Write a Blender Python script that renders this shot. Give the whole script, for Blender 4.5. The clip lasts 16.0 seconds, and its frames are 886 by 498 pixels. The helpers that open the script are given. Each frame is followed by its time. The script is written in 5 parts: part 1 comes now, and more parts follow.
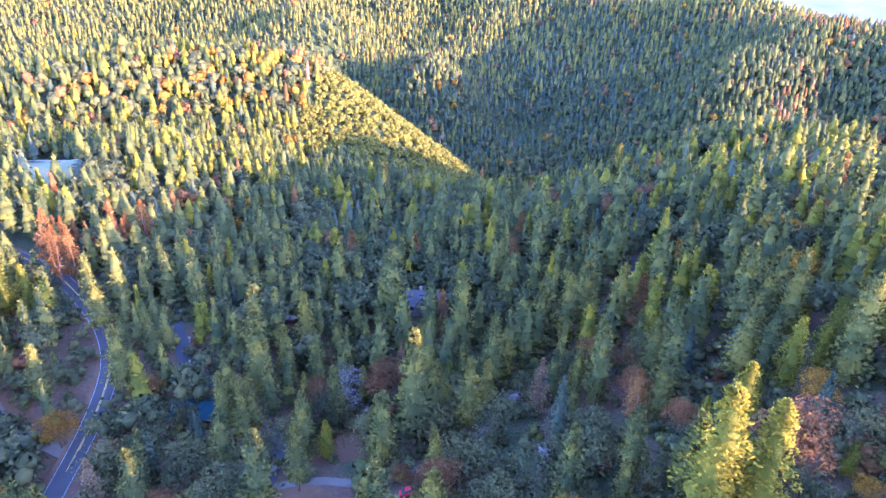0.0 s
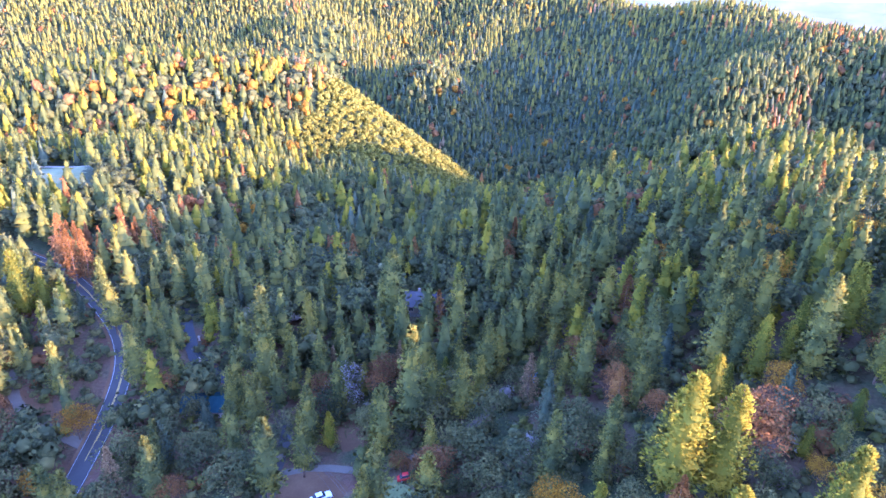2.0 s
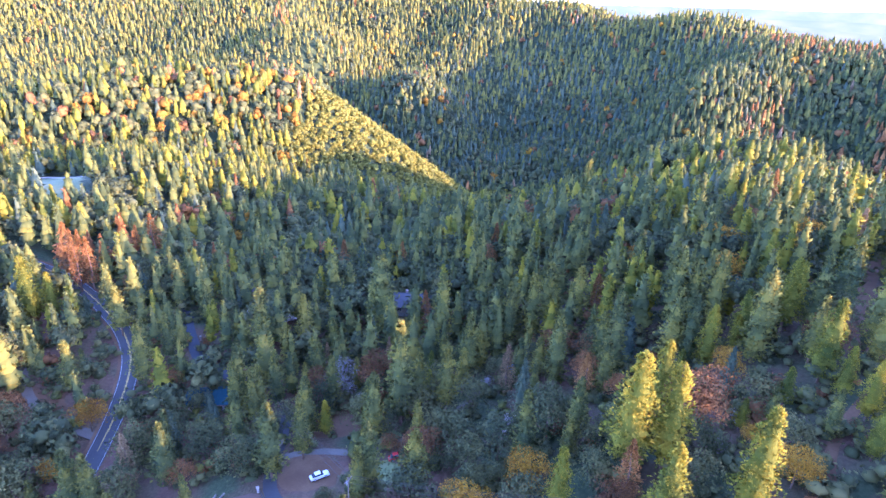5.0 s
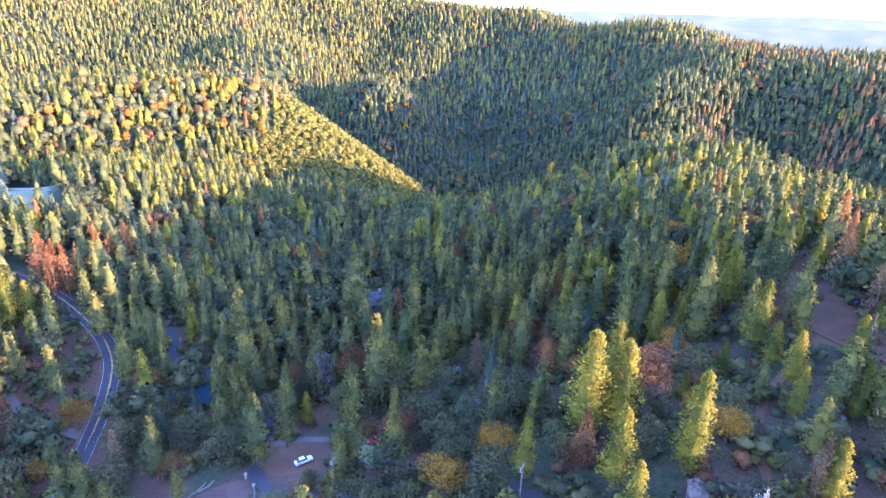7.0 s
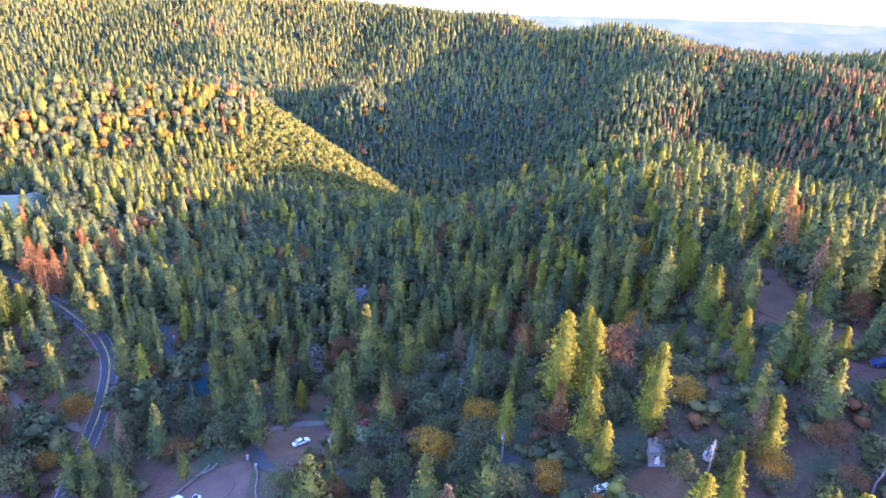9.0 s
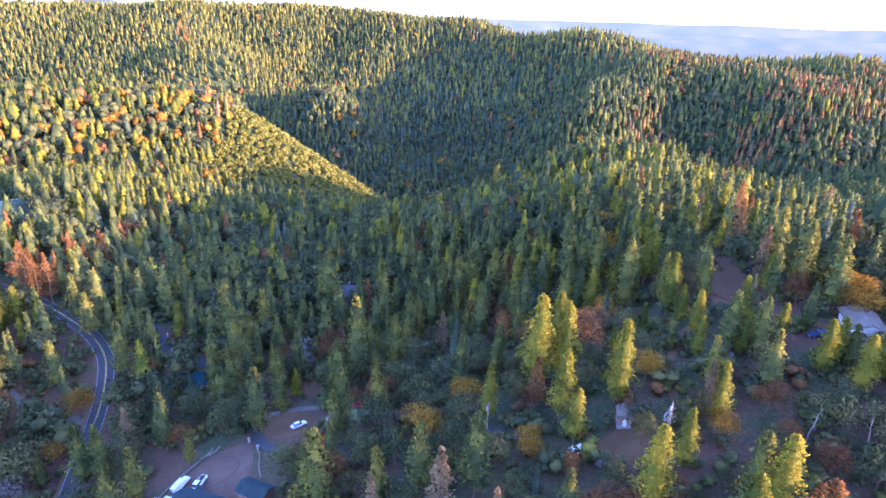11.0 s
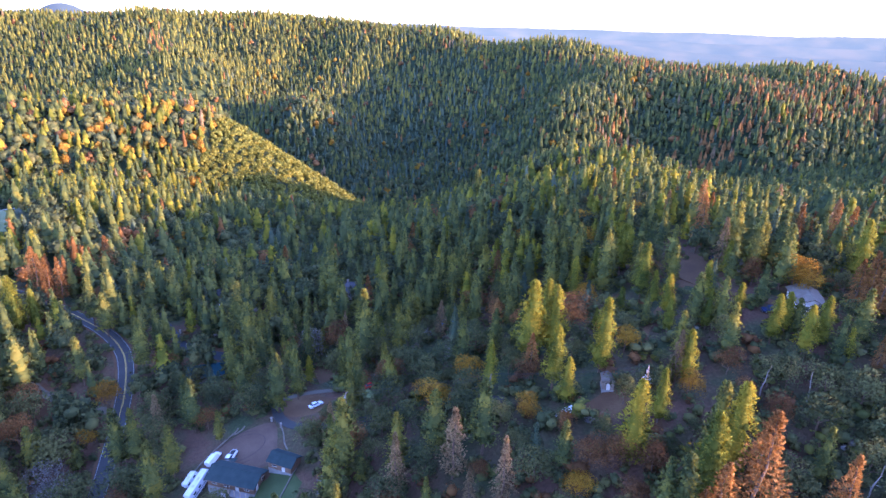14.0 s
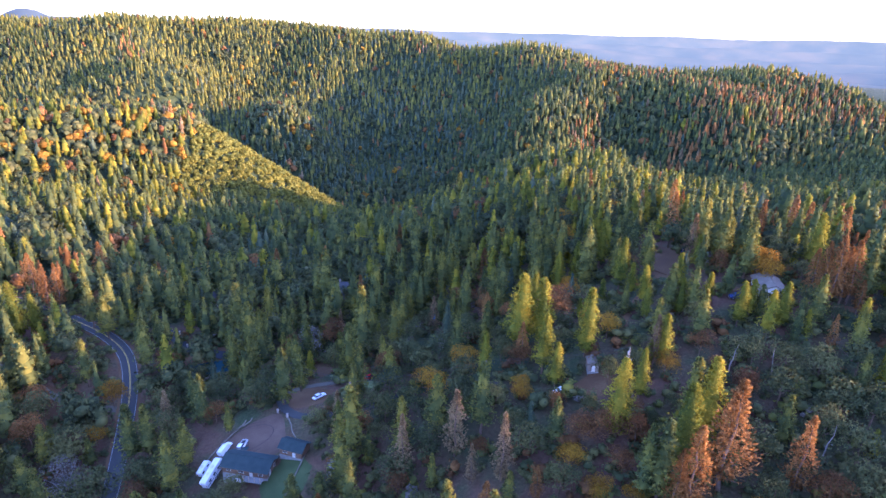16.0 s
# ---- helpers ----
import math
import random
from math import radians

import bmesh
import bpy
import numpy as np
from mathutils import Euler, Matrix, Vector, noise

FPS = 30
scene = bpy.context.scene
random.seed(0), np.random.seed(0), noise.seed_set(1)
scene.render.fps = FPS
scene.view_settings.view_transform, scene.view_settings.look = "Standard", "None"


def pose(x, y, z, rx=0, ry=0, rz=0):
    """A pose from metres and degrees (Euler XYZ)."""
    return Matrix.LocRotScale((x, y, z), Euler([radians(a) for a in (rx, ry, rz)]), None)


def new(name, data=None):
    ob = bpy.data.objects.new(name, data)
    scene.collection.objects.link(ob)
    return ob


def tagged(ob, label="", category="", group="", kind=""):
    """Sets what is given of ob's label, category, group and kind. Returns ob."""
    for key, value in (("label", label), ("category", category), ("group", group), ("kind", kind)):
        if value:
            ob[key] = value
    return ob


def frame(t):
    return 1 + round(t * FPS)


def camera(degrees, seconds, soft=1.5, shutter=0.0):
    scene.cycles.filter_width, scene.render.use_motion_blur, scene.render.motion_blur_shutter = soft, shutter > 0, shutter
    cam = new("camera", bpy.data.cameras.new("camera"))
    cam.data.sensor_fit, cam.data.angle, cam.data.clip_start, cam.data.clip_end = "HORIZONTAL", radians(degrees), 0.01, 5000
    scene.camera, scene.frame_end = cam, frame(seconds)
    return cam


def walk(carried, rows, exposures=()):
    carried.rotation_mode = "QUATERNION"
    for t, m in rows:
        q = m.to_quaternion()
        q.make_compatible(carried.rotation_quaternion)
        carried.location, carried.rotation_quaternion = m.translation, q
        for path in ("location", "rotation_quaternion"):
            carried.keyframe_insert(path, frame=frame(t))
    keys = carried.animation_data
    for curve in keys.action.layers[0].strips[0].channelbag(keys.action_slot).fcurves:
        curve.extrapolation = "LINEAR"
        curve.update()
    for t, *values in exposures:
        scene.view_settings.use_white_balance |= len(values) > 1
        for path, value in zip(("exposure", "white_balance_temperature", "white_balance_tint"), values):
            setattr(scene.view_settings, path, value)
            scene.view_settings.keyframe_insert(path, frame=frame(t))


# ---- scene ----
# ---------------------------------------------------------------- camera
cam = camera(73.62, 16.0)
# seconds, x, y, z, turn to the left, tilt up, lean
FLIGHT = (
    (0.0, 1.44, 6.78, 99.61, 0.35, -24.24, 2.14),
    (0.5, 1.80, 4.58, 100.46, 0.39, -24.12, 2.11),
    (1.0, 2.15, 2.36, 101.33, 0.42, -24.00, 2.10),
    (1.5, 2.47, 0.09, 102.23, 0.44, -23.89, 2.10),
    (2.0, 2.85, -2.17, 103.19, 0.49, -23.79, 2.11),
    (2.5, 3.16, -4.41, 104.09, 0.52, -23.67, 2.13),
    (3.0, 3.42, -6.73, 104.93, 0.55, -23.51, 2.17),
    (3.5, 3.65, -9.04, 105.66, 0.53, -23.37, 2.19),
    (4.0, 3.92, -11.35, 106.42, 0.33, -23.27, 2.19),
    (6.5, 3.15, -25.09, 109.83, -3.25, -22.54, 2.06),
    (7.0, 2.73, -28.22, 110.50, -4.11, -22.41, 2.07),
    (7.5, 2.09, -31.39, 111.21, -4.83, -22.30, 2.07),
    (8.0, 1.29, -34.66, 111.96, -5.51, -22.18, 2.06),
    (8.5, 0.43, -38.09, 112.70, -6.10, -22.10, 2.05),
    (9.0, -0.66, -41.51, 113.32, -6.69, -22.01, 2.06),
    (11.5, -7.66, -58.33, 116.39, -10.22, -21.48, 2.11),
    (12.0, -9.54, -61.49, 117.00, -10.71, -21.36, 2.09),
    (12.5, -11.59, -64.75, 117.63, -11.05, -21.23, 2.09),
    (13.0, -13.65, -67.96, 118.30, -11.55, -21.11, 2.09),
    (13.5, -15.89, -71.01, 118.97, -12.01, -20.99, 2.07),
    (14.0, -18.23, -74.07, 119.61, -12.38, -20.92, 2.04),
    (14.5, -20.59, -77.02, 120.27, -12.73, -20.81, 2.04),
    (15.0, -22.88, -79.92, 120.91, -13.27, -20.70, 2.01),
    (15.5, -25.17, -82.71, 121.61, -14.07, -20.58, 1.99),
    (16.0, -27.56, -85.47, 122.30, -15.03, -20.49, 1.93),
)
walk(cam, [(t, Matrix.Translation((x, y, z)) @ pose(0, 0, 0, 90 + tilt, 0, turn) @ pose(0, 0, 0, 0, 0, lean))
           for t, x, y, z, turn, tilt, lean in FLIGHT], [(0.0, 4.38, 4810, 58), (4.0, 4.29, 4820, 57), (9.0, 4.01, 4880, 54), (16.0, 3.46, 4990, 50)])

# ---------------------------------------------------------------- light
SUN_ELEV, SUN_FROM = radians(11.0), radians(119.5)   # from the right and behind: degrees clockwise from +y
world = bpy.data.worlds.new("world")
scene.world = world
world.use_nodes = True
sky = world.node_tree.nodes.new("ShaderNodeTexSky")
sky.sky_type, sky.sun_disc = "NISHITA", False
sky.sun_elevation, sky.sun_rotation = SUN_ELEV, SUN_FROM
sky.altitude, sky.air_density, sky.dust_density, sky.ozone_density = 900, 1.0, 1.5, 1.5
back = world.node_tree.nodes["Background"]
back.inputs["Strength"].default_value = 0.145
world.node_tree.links.new(sky.outputs[0], back.inputs["Color"])
sun = new("sun", bpy.data.lights.new("sun", "SUN"))
sun.data.energy, sun.data.angle, sun.data.color = 2.8, radians(0.5), (1.0, 0.63, 0.20)
toward = Vector((-math.sin(SUN_FROM) * math.cos(SUN_ELEV), -math.cos(SUN_FROM) * math.cos(SUN_ELEV), -math.sin(SUN_ELEV)))
sun.matrix_world = Matrix.Translation((300, -300, 400)) @ toward.to_track_quat("-Z", "Y").to_matrix().to_4x4()

# ---------------------------------------------------------------- materials
def material(name, rough=0.8, metal=0.0, spec=0.3):
    m = bpy.data.materials.new(name)
    m.use_nodes = True
    b = m.node_tree.nodes["Principled BSDF"]
    b.inputs["Roughness"].default_value, b.inputs["Metallic"].default_value = rough, metal
    b.inputs["Specular IOR Level"].default_value = spec
    return m, m.node_tree, b


def ramp_node(tree, stops):
    r = tree.nodes.new("ShaderNodeValToRGB")
    r.color_ramp.elements[0].position, r.color_ramp.elements[0].color = stops[0][0], (*stops[0][1], 1)
    r.color_ramp.elements[1].position, r.color_ramp.elements[1].color = stops[-1][0], (*stops[-1][1], 1)
    for at, c in stops[1:-1]:
        e = r.color_ramp.elements.new(at)
        e.color = (*c, 1)
    return r


def noise_node(tree, scale, detail=3.0, world_space=True, rough=0.55):
    n = tree.nodes.new("ShaderNodeTexNoise")
    n.inputs["Scale"].default_value, n.inputs["Detail"].default_value = scale, detail
    n.inputs["Roughness"].default_value = rough
    if world_space:
        g = tree.nodes.new("ShaderNodeNewGeometry")
        tree.links.new(g.outputs["Position"], n.inputs["Vector"])
    else:
        g = tree.nodes.new("ShaderNodeTexCoord")
        tree.links.new(g.outputs["Object"], n.inputs["Vector"])
    return n


def math_node(tree, op, a, b):
    n = tree.nodes.new("ShaderNodeMath")
    n.operation = op
    for k, v in ((0, a), (1, b)):
        if isinstance(v, (int, float)):
            n.inputs[k].default_value = v
        else:
            tree.links.new(v, n.inputs[k])
    return n.outputs[0]


def foliage(name, stops, through_light=0.42, tree_scale=0.13):
    """Leaves or needles: tint varies from tree to tree, from clump to clump and from leaf to leaf."""
    m, tree, b = material(name, 0.8, 0, 0.12)
    big = noise_node(tree, tree_scale, 1.0)
    fine = noise_node(tree, 0.9, 2.0)
    geo = tree.nodes.new("ShaderNodeNewGeometry")
    ob = tree.nodes.new("ShaderNodeObjectInfo")
    v = math_node(tree, "MULTIPLY", big.outputs[0], 0.75)
    v = math_node(tree, "ADD", v, math_node(tree, "MULTIPLY", fine.outputs[0], 0.25))
    v = math_node(tree, "ADD", v, math_node(tree, "MULTIPLY", geo.outputs["Random Per Island"], 0.42))
    v = math_node(tree, "ADD", v, math_node(tree, "MULTIPLY", ob.outputs["Random"], 0.3))
    v = math_node(tree, "SUBTRACT", v, 0.34)
    r = ramp_node(tree, stops)
    tree.links.new(v, r.inputs[0])
    tree.links.new(r.outputs[0], b.inputs["Base Color"])
    t = tree.nodes.new("ShaderNodeBsdfTranslucent")
    mix = tree.nodes.new("ShaderNodeMixShader")
    mix.inputs[0].default_value = through_light
    tree.links.new(r.outputs[0], t.inputs["Color"])
    tree.links.new(b.outputs[0], mix.inputs[1])
    tree.links.new(t.outputs[0], mix.inputs[2])
    tree.links.new(mix.outputs[0], tree.nodes["Material Output"].inputs["Surface"])
    return m


def surface(name, stops, scale, rough=0.85, bump=0.0, bump_scale=8.0, metal=0.0, spec=0.3, detail=5.0, fine=0.0):
    """A plain surface with stains and grain of real size and a little relief."""
    m, tree, b = material(name, rough, metal, spec)
    n = noise_node(tree, scale, detail)
    v = n.outputs[0]
    if fine:
        k = noise_node(tree, scale * 14, 3.0)
        v = math_node(tree, "ADD", math_node(tree, "MULTIPLY", v, 1 - fine), math_node(tree, "MULTIPLY", k.outputs[0], fine))
    r = ramp_node(tree, stops)
    tree.links.new(v, r.inputs[0])
    tree.links.new(r.outputs[0], b.inputs["Base Color"])
    if bump:
        k = noise_node(tree, bump_scale, 4.0)
        h = tree.nodes.new("ShaderNodeBump")
        h.inputs["Strength"].default_value = bump
        tree.links.new(k.outputs[0], h.inputs["Height"])
        tree.links.new(h.outputs[0], b.inputs["Normal"])
    return m


NEEDLE = foliage("pine_needles", [(0.2, (0.046, 0.066, 0.026)), (0.5, (0.108, 0.124, 0.032)), (0.8, (0.215, 0.192, 0.032))])
# blue-green of firs; on the far slope this tint paints in haze
NEEDLE_BLUE_HAZE = foliage("fir_needles_haze", [(0.2, (0.044, 0.070, 0.048)), (0.5, (0.076, 0.108, 0.064)), (0.8, (0.118, 0.140, 0.072))])
# yellow-green of pines in sun, painted into the needle colour
NEEDLE_YOUNG_SUNLIT = foliage("sunlit_young_needles", [(0.2, (0.060, 0.082, 0.014)), (0.5, (0.155, 0.162, 0.018)), (0.8, (0.30, 0.255, 0.022))], 0.5)
NEEDLE_DEAD = foliage("dead_needles", [(0.2, (0.11, 0.055, 0.018)), (0.5, (0.21, 0.102, 0.030)), (0.8, (0.33, 0.170, 0.050))])
NEEDLE_PALE = foliage("fading_needles", [(0.2, (0.12, 0.085, 0.042)), (0.5, (0.22, 0.152, 0.074)), (0.8, (0.32, 0.225, 0.115))])
OAK = foliage("oak_leaves", [(0.2, (0.038, 0.052, 0.025)), (0.5, (0.080, 0.094, 0.036)), (0.8, (0.145, 0.142, 0.048))])
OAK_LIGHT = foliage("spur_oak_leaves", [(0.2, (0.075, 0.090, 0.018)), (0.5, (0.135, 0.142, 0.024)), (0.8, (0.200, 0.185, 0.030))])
OAK_GOLD = foliage("golden_oak_leaves", [(0.2, (0.12, 0.064, 0.010)), (0.5, (0.24, 0.128, 0.013)), (0.8, (0.38, 0.22, 0.02))])
OAK_RUST = foliage("russet_oak_leaves", [(0.2, (0.085, 0.045, 0.020)), (0.5, (0.150, 0.075, 0.028)), (0.8, (0.25, 0.125, 0.04))])
TWIG_GREY = foliage("bare_twigs", [(0.2, (0.11, 0.10, 0.088)), (0.5, (0.17, 0.155, 0.138)), (0.8, (0.24, 0.22, 0.195))])
BARK = surface("bark", [(0.3, (0.07, 0.045, 0.03)), (0.7, (0.17, 0.11, 0.075))], 1.5, 0.9, 0.5, 6.0, fine=0.4)
BARK_GREY = surface("weathered_wood", [(0.3, (0.11, 0.095, 0.082)), (0.7, (0.22, 0.195, 0.17))], 1.5, 0.9, 0.4, 8.0, fine=0.4)
ASPHALT = surface("asphalt", [(0.3, (0.030, 0.031, 0.029)), (0.7, (0.050, 0.051, 0.047))], 0.12, 0.85, 0.3, 12.0, fine=0.3)
ASPHALT_NEW = surface("dark_asphalt", [(0.3, (0.022, 0.027, 0.030)), (0.7, (0.036, 0.042, 0.045))], 0.2, 0.8, 0.3, 12.0, fine=0.3)
GRAVEL = surface("reddish_gravel", [(0.25, (0.062, 0.036, 0.022)), (0.5, (0.088, 0.054, 0.034)), (0.75, (0.12, 0.078, 0.050))], 0.16, 0.95, 0.5, 10.0, fine=0.35)
DIRT = surface("dry_dirt", [(0.25, (0.062, 0.031, 0.013)), (0.5, (0.092, 0.050, 0.021)), (0.8, (0.145, 0.092, 0.044))], 0.13, 0.95, 0.6, 6.0, fine=0.3)
TRACK = surface("pale_track", [(0.25, (0.07, 0.062, 0.045)), (0.75, (0.125, 0.112, 0.082))], 0.25, 0.95, 0.5, 6.0, fine=0.4)
GRAVEL_PALE = surface("pale_gravel", [(0.25, (0.20, 0.185, 0.15)), (0.75, (0.30, 0.28, 0.24))], 0.3, 0.95, 0.4, 8.0, fine=0.3)
GRASS = surface("meadow_grass", [(0.25, (0.06, 0.085, 0.025)), (0.5, (0.10, 0.12, 0.04)), (0.8, (0.20, 0.19, 0.09))], 0.2, 0.95, 0.7, 5.0, fine=0.4)
LAWN = surface("mown_lawn", [(0.25, (0.028, 0.046, 0.014)), (0.5, (0.042, 0.062, 0.018)), (0.8, (0.07, 0.085, 0.03))], 0.3, 0.95, 0.6, 6.0, fine=0.4)
TYRE_MARK = surface("pressed_gravel", [(0.3, (0.045, 0.028, 0.02)), (0.7, (0.075, 0.05, 0.035))], 0.5, 0.95, fine=0.4)
PAINT_WHITE = surface("road_paint", [(0.3, (0.14, 0.14, 0.13)), (0.6, (0.32, 0.32, 0.30))], 1.2, 0.7)
PAINT_YELLOW = surface("yellow_road_paint", [(0.3, (0.35, 0.24, 0.06)), (0.6, (0.55, 0.38, 0.09))], 1.2, 0.7)


def forest_floor():
    """Red duff and dry grass near, dark brush over the hillsides."""
    m, tree, b = material("forest_floor", 0.95, 0, 0.15)
    big, mid, fine = noise_node(tree, 0.012, 4.0), noise_node(tree, 0.09, 4.0), noise_node(tree, 1.1, 4.0)
    duff = ramp_node(tree, [(0.3, (0.06, 0.036, 0.022)), (0.5, (0.105, 0.058, 0.036)), (0.7, (0.18, 0.105, 0.065))])
    brush = ramp_node(tree, [(0.3, (0.016, 0.028, 0.013)), (0.55, (0.035, 0.050, 0.020)), (0.75, (0.075, 0.080, 0.035))])
    tree.links.new(math_node(tree, "ADD", math_node(tree, "MULTIPLY", mid.outputs[0], 0.6), math_node(tree, "MULTIPLY", fine.outputs[0], 0.4)), duff.inputs[0])
    tree.links.new(math_node(tree, "ADD", math_node(tree, "MULTIPLY", mid.outputs[0], 0.4), math_node(tree, "MULTIPLY", fine.outputs[0], 0.6)), brush.inputs[0])
    g = tree.nodes.new("ShaderNodeNewGeometry")
    sep = tree.nodes.new("ShaderNodeSeparateXYZ")
    tree.links.new(g.outputs["Position"], sep.inputs[0])
    valley = tree.nodes.new("ShaderNodeMapRange")
    tree.links.new(sep.outputs[1], valley.inputs[0])
    for k, v in ((1, 180), (2, 330), (3, 0.0), (4, 0.35)):
        valley.inputs[k].default_value = v
    where = ramp_node(tree, [(0.42, (0, 0, 0)), (0.58, (1, 1, 1))])
    tree.links.new(math_node(tree, "ADD", math_node(tree, "MULTIPLY", big.outputs[0], 0.5), math_node(tree, "ADD", math_node(tree, "MULTIPLY", mid.outputs[0], 0.5), valley.outputs[0])), where.inputs[0])
    mix = tree.nodes.new("ShaderNodeMix")
    mix.data_type = "RGBA"
    tree.links.new(where.outputs[0], mix.inputs[0])
    tree.links.new(duff.outputs[0], mix.inputs[6])
    tree.links.new(brush.outputs[0], mix.inputs[7])
    tree.links.new(mix.outputs[2], b.inputs["Base Color"])
    h = tree.nodes.new("ShaderNodeBump")
    h.inputs["Strength"].default_value, h.inputs["Distance"].default_value = 0.8, 0.6
    tree.links.new(fine.outputs[0], h.inputs["Height"])
    tree.links.new(h.outputs[0], b.inputs["Normal"])
    return m


FLOOR = forest_floor()


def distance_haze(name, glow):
    """The farthest ridges, the blue air before them painted as an emission glow."""
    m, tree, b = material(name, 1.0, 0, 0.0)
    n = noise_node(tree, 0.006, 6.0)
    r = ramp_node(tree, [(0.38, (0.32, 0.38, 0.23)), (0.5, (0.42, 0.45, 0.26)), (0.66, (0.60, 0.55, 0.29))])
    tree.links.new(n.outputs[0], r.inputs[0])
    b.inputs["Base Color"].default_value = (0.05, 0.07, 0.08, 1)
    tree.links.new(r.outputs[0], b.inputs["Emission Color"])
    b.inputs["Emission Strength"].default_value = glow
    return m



# every hill and hollow: x, y, breadth, height
KNOLLS = (
    (-55, 78, 30, 13.2),
    # next three: crest out of view, raised and notched to place sun and shade
    (280, -33, 32, -10.0),
    (280, -112, 34, -6.0),
    (282, -40, 38, 29.2),
    (-95, 140, 45, 9.9),
    (165, 345, 45, -24.0),
    (240, 378, 55, -27.0),
    (-160, 280, 62, 23.0),
    (-160, 355, 62, 27.1),
    (-90, 55, 62, -38.2),
    (-90, 205, 62, 12.0),
    (-20, -20, 62, -25.0),
    (-20, 55, 62, 20.4),
    (-20, 130, 62, -15.8),
    (-20, 205, 62, 27.6),
    (-20, 355, 62, 62.4),
    (50, 280, 62, 41.7),
    (120, -20, 62, -22.3),
    (120, 55, 62, 18.3),
    (120, 205, 62, 37.3),
    (120, 355, 62, 47.7),
    (190, 355, 62, 95.2),
    (350, 345, 70, -24.0),
    (440, 305, 70, -20.0),
)
SPURS = (
    (-450, 880, 150, -47.9),
    (-270, 340, 150, 42.0),
    (-270, 520, 150, -86.4),
    (-270, 700, 150, 51.6),
    (-90, 340, 150, -71.3),
    (-90, 520, 150, 51.1),
    (-90, 700, 150, 76.1),
    (-90, 880, 150, -201.7),
    (90, -200, 150, 11.3),
    (90, 160, 150, 24.1),
    (90, 340, 150, -130.5),
    (90, 520, 150, -24.8),
    (90, 700, 150, -123.8),
    (90, 880, 150, -35.0),
    (270, -20, 150, -33.0),
    (270, 700, 150, -120.2),
    (270, 880, 150, 43.6),
    (450, -20, 150, 18.7),
    (450, 160, 150, -32.9),
    (450, 520, 150, -26.1),
    # added hollow out of view, sunk so sun reaches the near ridge
    (390, 150, 70, -10.0),
    (150, 225, 70, 10.0),
    (450, 700, 150, 21.8),
    (630, 520, 150, 31.2),
)
RIDGES = (
    (-1000, 1800, 340, 93.0),
    (-600, 1800, 340, -167.8),
    (-600, 2220, 340, 146.7),
    (-200, 120, 340, -40.7),
    (-200, 540, 340, 41.0),
    (-200, 960, 340, -90.0),
    (-200, 1380, 340, 44.4),
    (-200, 1800, 340, 49.3),
    (-200, 2220, 340, 90.8),
    (200, 120, 340, 44.1),
    (200, 960, 340, 108.2),
    (200, 1380, 340, 39.8),
    (200, 1800, 340, -39.5),
    (600, -300, 340, 69.3),
    (600, 120, 340, 33.2),
    (600, 960, 340, -16.1),
    (600, 1380, 340, -60.4),
    (600, 2220, 340, 70.9),
)
# the far side of the canyon, the sunlit spur and the ridges behind
GULLIES = (
    (-360, 480, 85, 52.4),
    (190, 480, 85, -23.0),
    (300, 480, 85, -117.7),
    (520, 480, 85, -56.4),
    (-360, 590, 85, 35.5),
    (-250, 590, 85, 57.4),
    (-140, 590, 85, 35.5),
    (-30, 590, 85, 43.0),
    (300, 590, 85, 2.1),
    (410, 590, 85, -71.1),
    (520, 590, 85, 52.4),
    (630, 590, 85, -27.6),
    (-360, 700, 85, 28.4),
    (-250, 700, 85, -42.5),
    (-140, 700, 85, 62.4),
    (-30, 700, 85, -39.0),
    (190, 700, 85, -43.8),
    (300, 700, 85, 119.5),
    (410, 700, 85, -31.3),
    (630, 700, 85, -35.2),
    (-250, 810, 85, 42.5),
    (-140, 810, 85, -60.3),
    (-30, 810, 85, -45.5),
    (80, 810, 85, 55.4),
)
GULLIES_B = (
    (300, 810, 85, -45.1),
    (410, 810, 85, 63.1),
    (-360, 920, 85, -33.4),
    (-140, 920, 85, -67.8),
    (-30, 920, 85, 171.2),
    (80, 920, 85, -118.3),
    (190, 920, 85, 55.5),
    (-360, 1030, 85, 35.6),
    (-250, 1030, 85, -116.7),
    (-140, 1030, 85, 73.8),
    (190, 1030, 85, 17.3),
    (300, 1030, 85, -43.1),
    (410, 1030, 85, 29.5),
    (520, 1030, 85, 11.8),
    (630, 1030, 85, 28.4),
    (-250, 1140, 85, 86.8),
    (-140, 1140, 85, -48.7),
    (-30, 1140, 85, 23.0),
    (410, 1140, 85, 21.9),
    (-360, 1250, 85, -84.0),
    (-250, 1250, 85, 30.4),
    (-140, 1250, 85, -40.3),
    (190, 1250, 85, -26.9),
    (300, 1250, 85, 32.7),
)
GULLIES_C = (
    (-360, 1360, 85, 35.1),
    (-250, 1360, 85, -94.2),
    (-30, 1360, 85, -69.2),
    (80, 1360, 85, 15.4),
    (300, 1360, 85, 58.4),
    (410, 1360, 85, -15.9),
)
